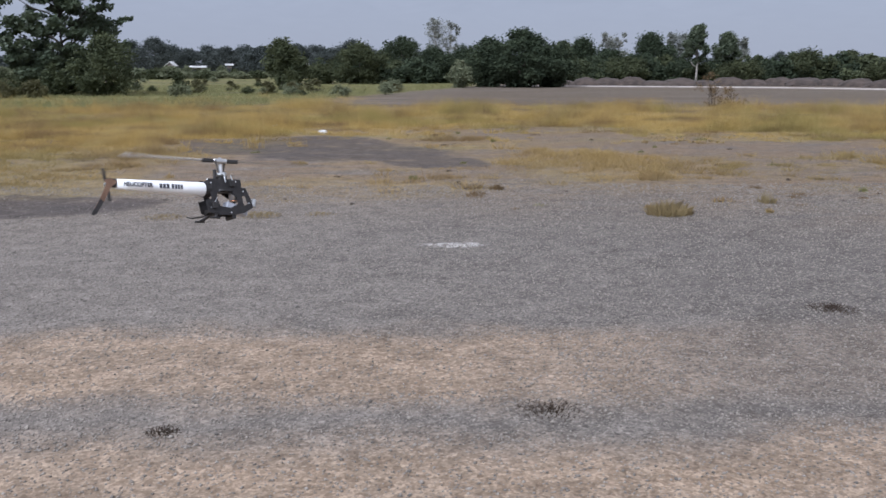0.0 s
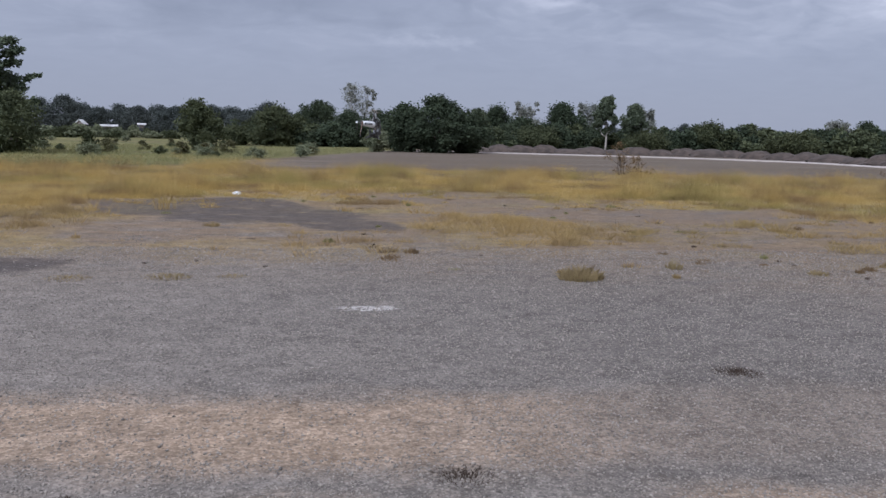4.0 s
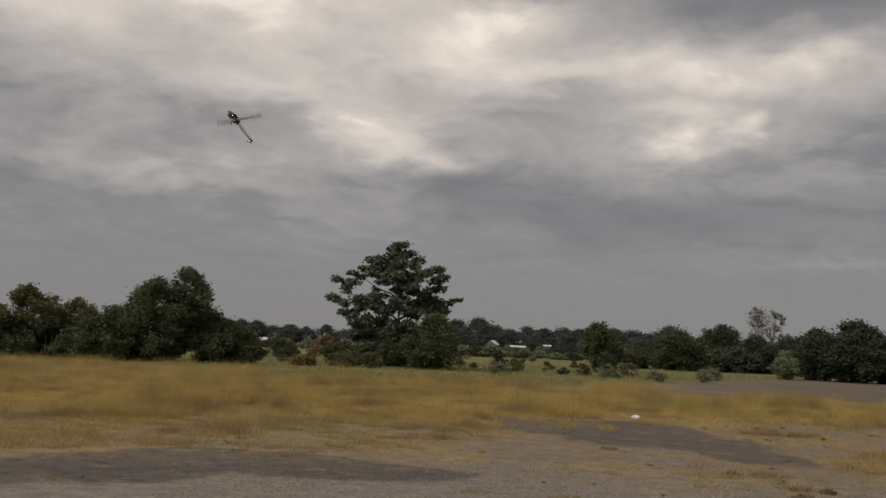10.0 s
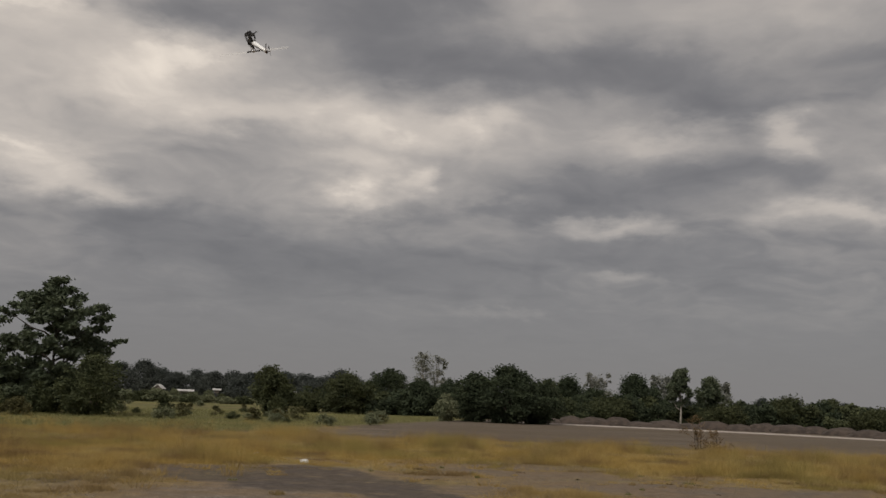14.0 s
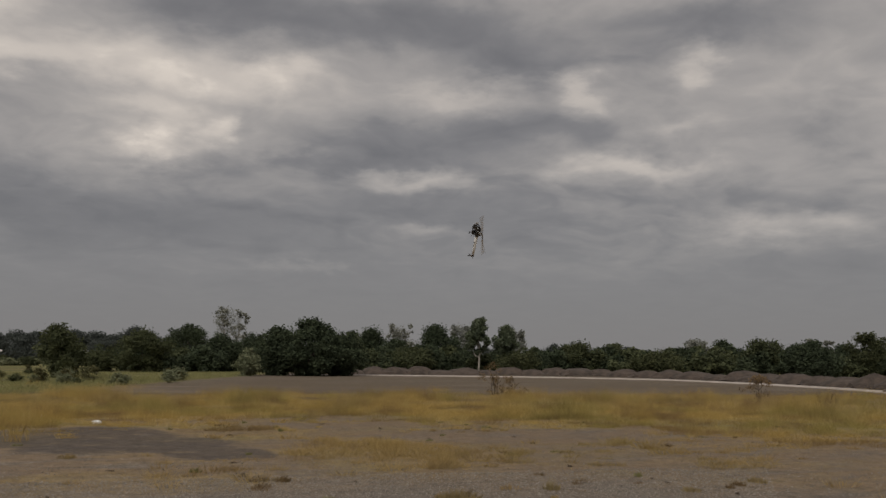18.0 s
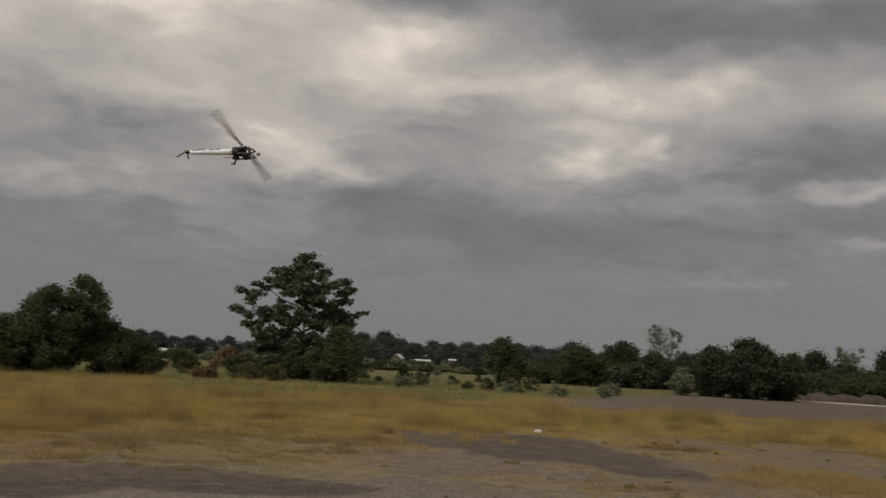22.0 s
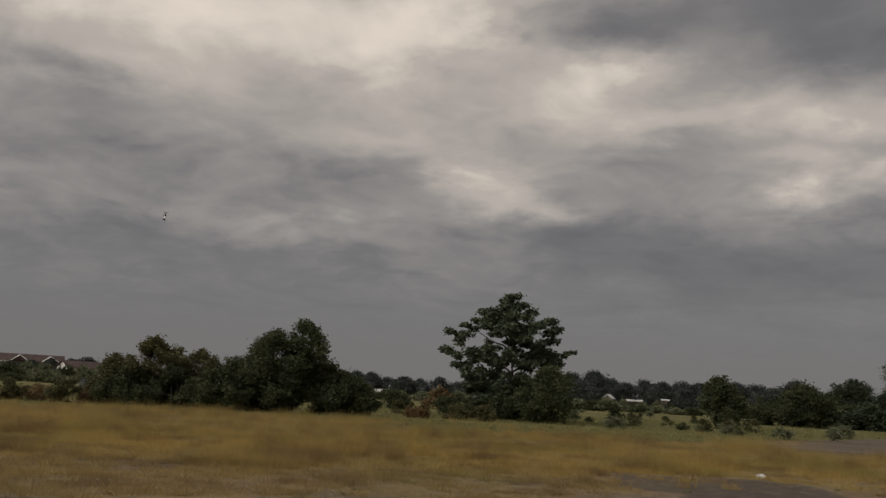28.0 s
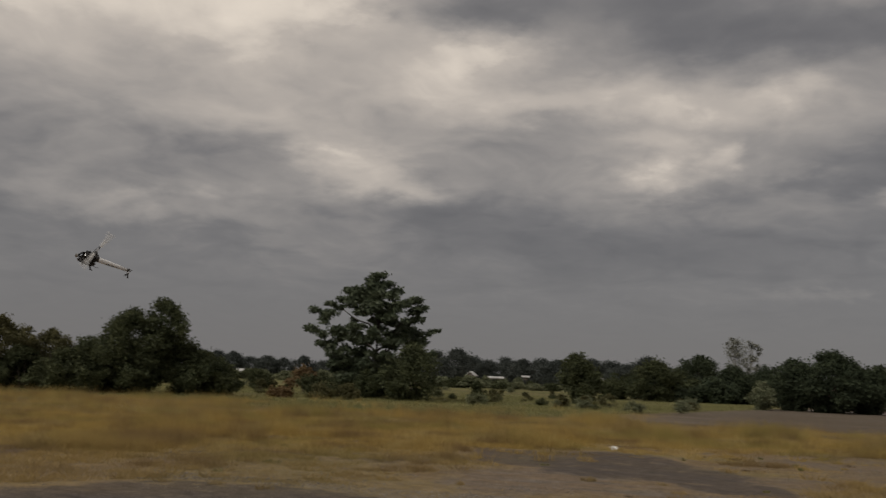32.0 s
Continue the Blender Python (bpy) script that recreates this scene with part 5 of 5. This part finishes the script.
    part("fin_tip", plate([(-0.545, -0.040), (-0.583, -0.101), (-0.576, -0.106), (-0.562, -0.100), (-0.532, -0.052)], [], 0.0036, -0.014), M_BLACK, ob)
    tail = new("tail_rotor")
    tail.parent, tail.location = ob, (-0.492, 0.040, 0.026)
    hub = part("tail_hub", tube([(0, -0.008, 0), (0, 0.008, 0)], [0.009, 0.009], 12), M_SILVER, tail)
    for s in (0, 180):
        part("tail_blade", box(0.052, 0.003, 0.014, pose(0, 0, 0, 0, s, 0) @ pose(0.040, 0, 0, 18, 0, 0), 0.0012), M_BLACK, tail)
    # landing gear: one sprung arch with feet, and a thin tail wire
    arch = part("landing_arch", tube([(-0.078, -0.062, -0.106), (-0.066, -0.048, -0.099), (-0.052, -0.030, -0.085), (-0.050, 0.0, -0.084), (-0.052, 0.030, -0.085), (-0.066, 0.048, -0.099), (-0.078, 0.062, -0.106)], [0.005, 0.007, 0.009, 0.009, 0.009, 0.007, 0.005], 8), M_BLACK, ob, "black sprung landing arch", True)
    for y in (-0.062, 0.062):
        part("foot", box(0.045, 0.012, 0.008, pose(-0.078, y, -0.108), 0.003), M_BLACK, arch)
    part("front_foot", tube([(0.035, -0.028, -0.095), (0.035, 0.028, -0.095)], [0.010, 0.010], 10), M_BLACK, ob)
    part("tail_wire", tube([(-0.070, 0, -0.080), (-0.100, 0, -0.096), (-0.150, 0, -0.104), (-0.175, 0, -0.100)], [0.004, 0.0035, 0.003, 0.002], 6), M_BLACK, ob, smooth=True)
    # mast, swashplate and rotor
    part("mast", tube([(0, 0, 0.03), (0, 0, 0.150)], [0.008, 0.008], 10), M_SILVER, ob)
    part("swashplate", tube([(0, 0, 0.086), (0, 0, 0.096)], [0.024, 0.024], 18), M_SILVER, ob, "bare metal swashplate ring")
    for a in (30, 150, 270):
        c, s = math.cos(radians(a)), math.sin(radians(a))
        part("control_rod", tube([(0.026 * c, 0.026 * s, 0.09), (0.036 * c, 0.030 * s, 0.05)], [0.0035, 0.003], 6), M_SILVER, ob)
    part("mast_block", box(0.034, 0.040, 0.020, pose(0, 0, 0.072), 0.004), M_BLACK, ob)
    part("swash_guide", box(0.010, 0.016, 0.050, pose(-0.030, 0, 0.085), 0.003), M_BLACK, ob)
    rotor = new("main_rotor")
    rotor.parent = ob
    rotor.location = (0, 0, 0.148)
    part("rotor_hub", join(box(0.060, 0.020, 0.018, None, 0.004), tube([(0, 0, -0.016), (0, 0, 0.014)], [0.010, 0.008], 12)), M_SILVER, rotor, "bare metal rotor hub", True)
    for s in (0, 180):
        t = pose(0, 0, 0, 0, 0, s)
        part("blade_grip", box(0.050, 0.018, 0.016, t @ pose(0.058, 0, 0), 0.003), M_BLACK, rotor)
        part("pitch_link", tube([t @ Vector((0.030, 0.016, 0.0)), t @ Vector((0.020, 0.020, -0.056))], [0.004, 0.0035], 6), M_BLACK, rotor)
        bm = bmesh.new()
        sec = [(0.012, 0.0), (0.008, 0.0022), (-0.006, 0.0016), (-0.024, 0.0), (-0.006, -0.0008), (0.008, -0.0014)]
        rings = []
        for x, k in ((0.078, 0.5), (0.095, 0.95), (0.13, 1.0), (0.38, 1.0), (0.422, 0.96), (0.43, 0.8)):
            rings.append([bm.verts.new(t @ Vector((x, y * k, z + 0.004 * x))) for y, z in sec])
        for a, b in zip(rings, rings[1:]):
            for j in range(6):
                bm.faces.new((a[j], b[j], b[(j + 1) % 6], a[(j + 1) % 6]))
        bm.faces.new(rings[0]), bm.faces.new(rings[-1][::-1])
        bmesh.ops.recalc_face_normals(bm, faces=bm.faces)
        part("rotor_blade", bm, M_BLADE, rotor, "long white rotor blade")
    tagged(ob, "black-framed model helicopter with white tail boom, flying", "model helicopter")
    return ob, rotor, tail


heli, heli_rotor, heli_tail = helicopter()


def motions():
    walk(heli, [
        (0.00, pose(-0.83, 3.95, 1.08, -15, 8, 43)), (0.50, pose(-0.96, 4.35, 0.94, -9, -6, 38)),
        (0.67, pose(-1.02, 4.82, 1.04, -6, -0, -21)), (0.83, pose(-1.07, 5.29, 1.13, -9, 6, -80)),
        (1.00, pose(-1.13, 5.76, 1.23, -16, 6, -140)), (1.25, pose(-1.05, 5.72, 1.11, -8, 7, -109)),
        (1.50, pose(-0.97, 5.69, 1.00, -0, 3, -79)), (2.00, pose(-1.04, 7.00, 0.59, -1, 0, -70)),
        (2.50, pose(-0.70, 6.49, 0.62, -0, 1, -81)), (3.20, pose(-0.31, 7.46, 0.85, 0, 1, -105)),
        (3.43, pose(-0.10, 7.90, 1.11, 0, 1, -46)), (3.67, pose(0.11, 8.35, 1.36, 1, 1, 14)),
        (3.90, pose(0.31, 8.79, 1.60, 1, 1, 73)), (4.50, pose(0.73, 9.95, 2.18, 1, -6, 60)),
        (4.67, pose(0.15, 9.70, 2.53, 39, -49, 24)), (4.83, pose(-0.42, 9.45, 2.87, 118, -41, -53)),
        (5.00, pose(-1.00, 9.20, 3.22, 147, 5, -79)), (5.50, pose(-3.35, 10.41, 2.73, 161, 9, -73)),
        (6.00, pose(-4.86, 11.34, 2.81, 164, 11, -69)), (6.50, pose(-4.83, 10.82, 3.52, 158, 14, -65)),
        (7.00, pose(-7.79, 12.38, 4.92, 148, 21, -61)), (7.50, pose(-6.57, 9.55, 4.73, 107, 15, -44)),
        (8.00, pose(-8.80, 9.65, 4.95, 133, -34, -27)), (8.17, pose(-7.93, 9.00, 5.01, 100, -45, -36)),
        (8.33, pose(-7.05, 8.35, 5.07, 60, -58, -35)), (8.50, pose(-6.18, 7.70, 5.13, 1, -66, -13)),
        (9.00, pose(-8.83, 11.28, 5.60, -34, -54, -36)), (9.25, pose(-8.53, 11.14, 4.93, 50, -71, -159)),
        (9.50, pose(-8.23, 11.01, 4.27, 69, -34, 140)), (9.67, pose(-8.13, 11.75, 4.58, 31, -64, 157)),
        (9.83, pose(-8.03, 12.49, 4.89, -69, -65, -122)), (10.00, pose(-7.93, 13.23, 5.20, -108, -35, -104)),
        (10.25, pose(-7.59, 14.98, 5.00, -100, -64, -99)), (10.50, pose(-7.25, 16.74, 4.80, 66, -86, 107)),
        (10.75, pose(-5.76, 15.62, 4.54, 149, -43, 11)), (11.00, pose(-4.27, 14.51, 4.27, 142, 4, -2)),
        (11.17, pose(-3.77, 14.08, 4.60, 140, 10, 44)), (11.33, pose(-3.26, 13.66, 4.92, 142, 16, 91)),
        (11.50, pose(-2.76, 13.23, 5.25, 149, 18, 140)), (11.67, pose(-2.62, 13.16, 4.96, 172, 56, 143)),
        (11.83, pose(-2.49, 13.08, 4.66, -78, 75, -123)), (12.00, pose(-2.35, 13.01, 4.37, -27, 40, -89)),
        (12.17, pose(-2.16, 14.13, 4.83, 8, 81, -39)), (12.33, pose(-1.97, 15.26, 5.30, 120, 52, 88)),
        (12.50, pose(-1.78, 16.38, 5.76, 117, 9, 104)), (12.67, pose(-1.78, 16.10, 5.96, 114, -12, 62)),
        (12.83, pose(-1.79, 15.83, 6.15, 127, -30, 15)), (13.00, pose(-1.79, 15.55, 6.35, 152, -31, -40)),
        (13.17, pose(-1.80, 14.40, 6.24, 164, -35, -105)), (13.33, pose(-1.82, 13.24, 6.13, 173, -28, -169)),
        (13.50, pose(-1.83, 12.09, 6.02, 171, -18, 133)), (14.20, pose(-2.17, 10.96, 5.95, 139, -36, 127)),
        (14.55, pose(-2.21, 10.71, 5.89, 110, -47, 124)), (14.90, pose(-2.24, 10.45, 5.83, 74, -57, 130)),
        (15.50, pose(-2.51, 9.92, 5.63, 31, -70, 168)), (15.67, pose(-2.29, 10.43, 5.85, -31, -27, -135)),
        (15.83, pose(-2.06, 10.93, 6.08, -47, 26, -131)), (16.00, pose(-1.84, 11.44, 6.30, -93, 76, -166)),
        (16.25, pose(-1.75, 13.96, 5.98, 175, 75, 129)), (16.50, pose(-1.66, 16.49, 5.66, 132, 61, 115)),
        (16.75, pose(-0.72, 15.18, 4.74, 62, 77, 29)), (17.00, pose(0.22, 13.88, 3.81, 13, 56, -36)),
        (17.17, pose(0.88, 13.83, 4.00, 63, 16, 22)), (17.33, pose(1.54, 13.78, 4.20, 69, -38, 45)),
        (17.50, pose(2.20, 13.73, 4.39, -25, -76, 158)), (18.00, pose(4.50, 15.24, 3.82, -152, -50, -91)),
        (18.25, pose(4.33, 14.54, 3.55, 178, -31, -37)), (18.50, pose(4.17, 13.84, 3.29, 174, -1, -3)),
        (19.00, pose(2.88, 12.65, 4.26, 131, 1, 0)), (19.50, pose(1.75, 12.09, 4.37, 140, -2, 6)),
        (19.75, pose(1.21, 11.38, 3.88, -171, -4, -4)), (20.00, pose(0.67, 10.67, 3.38, -122, 2, -13)),
        (20.17, pose(0.16, 10.64, 3.36, -73, 10, -2)), (20.33, pose(-0.34, 10.60, 3.33, -22, 7, 12)),
        (20.50, pose(-0.85, 10.57, 3.31, 26, -5, 18)), (20.75, pose(-1.48, 10.14, 3.29, -12, -1, 12)),
        (21.00, pose(-2.11, 9.71, 3.27, -51, -2, 4)), (21.17, pose(-2.34, 9.41, 3.30, -104, -13, 10)),
        (21.33, pose(-2.58, 9.10, 3.32, -160, -14, 23)), (21.50, pose(-2.81, 8.80, 3.35, 146, -5, 31)),
        (21.67, pose(-3.09, 8.50, 3.39, -161, -9, 29)), (21.83, pose(-3.36, 8.19, 3.42, -107, -9, 25)),
        (22.00, pose(-3.64, 7.89, 3.46, -53, -6, 22)), (22.17, pose(-3.81, 7.59, 3.44, -106, -13, 29)),
        (22.33, pose(-3.97, 7.28, 3.41, -160, -12, 39)), (22.50, pose(-4.14, 6.98, 3.39, 147, -4, 44)),
        (23.00, pose(-4.90, 6.81, 3.59, 139, 1, 21)), (23.17, pose(-4.97, 6.57, 3.60, 92, -12, 26)),
        (23.33, pose(-5.04, 6.34, 3.60, 43, -17, 40)), (23.50, pose(-5.11, 6.10, 3.61, -6, -10, 52)),
        (23.75, pose(-5.58, 6.21, 3.75, -61, -2, 45)), (24.00, pose(-6.04, 6.33, 3.88, -116, -4, 34)),
        (24.17, pose(-6.36, 6.41, 4.07, -115, -26, 82)), (24.33, pose(-6.67, 6.48, 4.27, -135, -39, 141)),
        (24.50, pose(-6.99, 6.56, 4.46, -160, -31, -156)), (24.67, pose(-8.56, 7.85, 4.72, 166, -1, -117)),
        (24.83, pose(-10.12, 9.14, 4.97, 152, 42, -92)), (25.00, pose(-11.69, 10.43, 5.23, -147, 82, -5)),
        (25.25, pose(-12.05, 10.87, 4.71, -48, 65, 115)), (25.50, pose(-12.42, 11.31, 4.19, -51, 37, 135)),
        (26.20, pose(-14.91, 14.20, 5.71, -74, 12, 138)), (26.90, pose(-16.73, 17.43, 8.02, -63, -1, 135)),
        (27.50, pose(-20.27, 22.82, 11.20, -16, -7, 131)), (28.00, pose(-21.06, 23.51, 6.91, 10, -20, 131)),
        (28.17, pose(-20.07, 23.23, 7.69, -21, -14, 109)), (28.33, pose(-19.07, 22.94, 8.48, -52, -20, 87)),
        (28.50, pose(-18.08, 22.66, 9.26, -82, -36, 70)), (28.75, pose(-13.45, 17.25, 7.32, -125, -34, 87)),
        (29.00, pose(-8.81, 11.85, 5.38, -163, -24, 97)), (29.50, pose(-7.21, 10.39, 4.62, 143, -41, 92)),
        (29.75, pose(-7.04, 10.32, 4.83, 156, -51, 31)), (30.00, pose(-6.88, 10.24, 5.03, 176, -47, -35)),
        (30.25, pose(-7.61, 9.78, 5.10, 170, -79, 4)), (30.50, pose(-8.34, 9.31, 5.17, 46, -65, 159)),
        (30.75, pose(-9.54, 9.57, 4.73, -14, -58, -115)), (31.00, pose(-10.74, 9.84, 4.30, -24, -31, -75)),
        (31.50, pose(-9.05, 8.51, 3.02, -36, -20, -78)), (32.00, pose(-6.88, 9.01, 2.81, -54, -12, -114))])
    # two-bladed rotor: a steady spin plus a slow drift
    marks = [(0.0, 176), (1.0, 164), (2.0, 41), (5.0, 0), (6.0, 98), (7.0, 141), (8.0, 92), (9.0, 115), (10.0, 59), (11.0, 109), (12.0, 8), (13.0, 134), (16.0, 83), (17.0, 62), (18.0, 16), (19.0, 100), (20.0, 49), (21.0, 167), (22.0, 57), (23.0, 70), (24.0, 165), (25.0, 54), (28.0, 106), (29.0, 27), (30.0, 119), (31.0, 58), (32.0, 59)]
    drift, rows, tail_rows = [], [], []
    last = None
    for t, a in marks:
        if last is not None:
            while a - last > 90:
                a -= 180
            while a - last < -90:
                a += 180
        last = a
        drift.append((t, a))
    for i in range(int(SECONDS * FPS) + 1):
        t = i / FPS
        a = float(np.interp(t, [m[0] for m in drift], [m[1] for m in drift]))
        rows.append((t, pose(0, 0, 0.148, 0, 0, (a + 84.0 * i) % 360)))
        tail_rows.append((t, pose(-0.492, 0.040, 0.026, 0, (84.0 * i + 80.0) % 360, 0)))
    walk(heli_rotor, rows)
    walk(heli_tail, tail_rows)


motions()
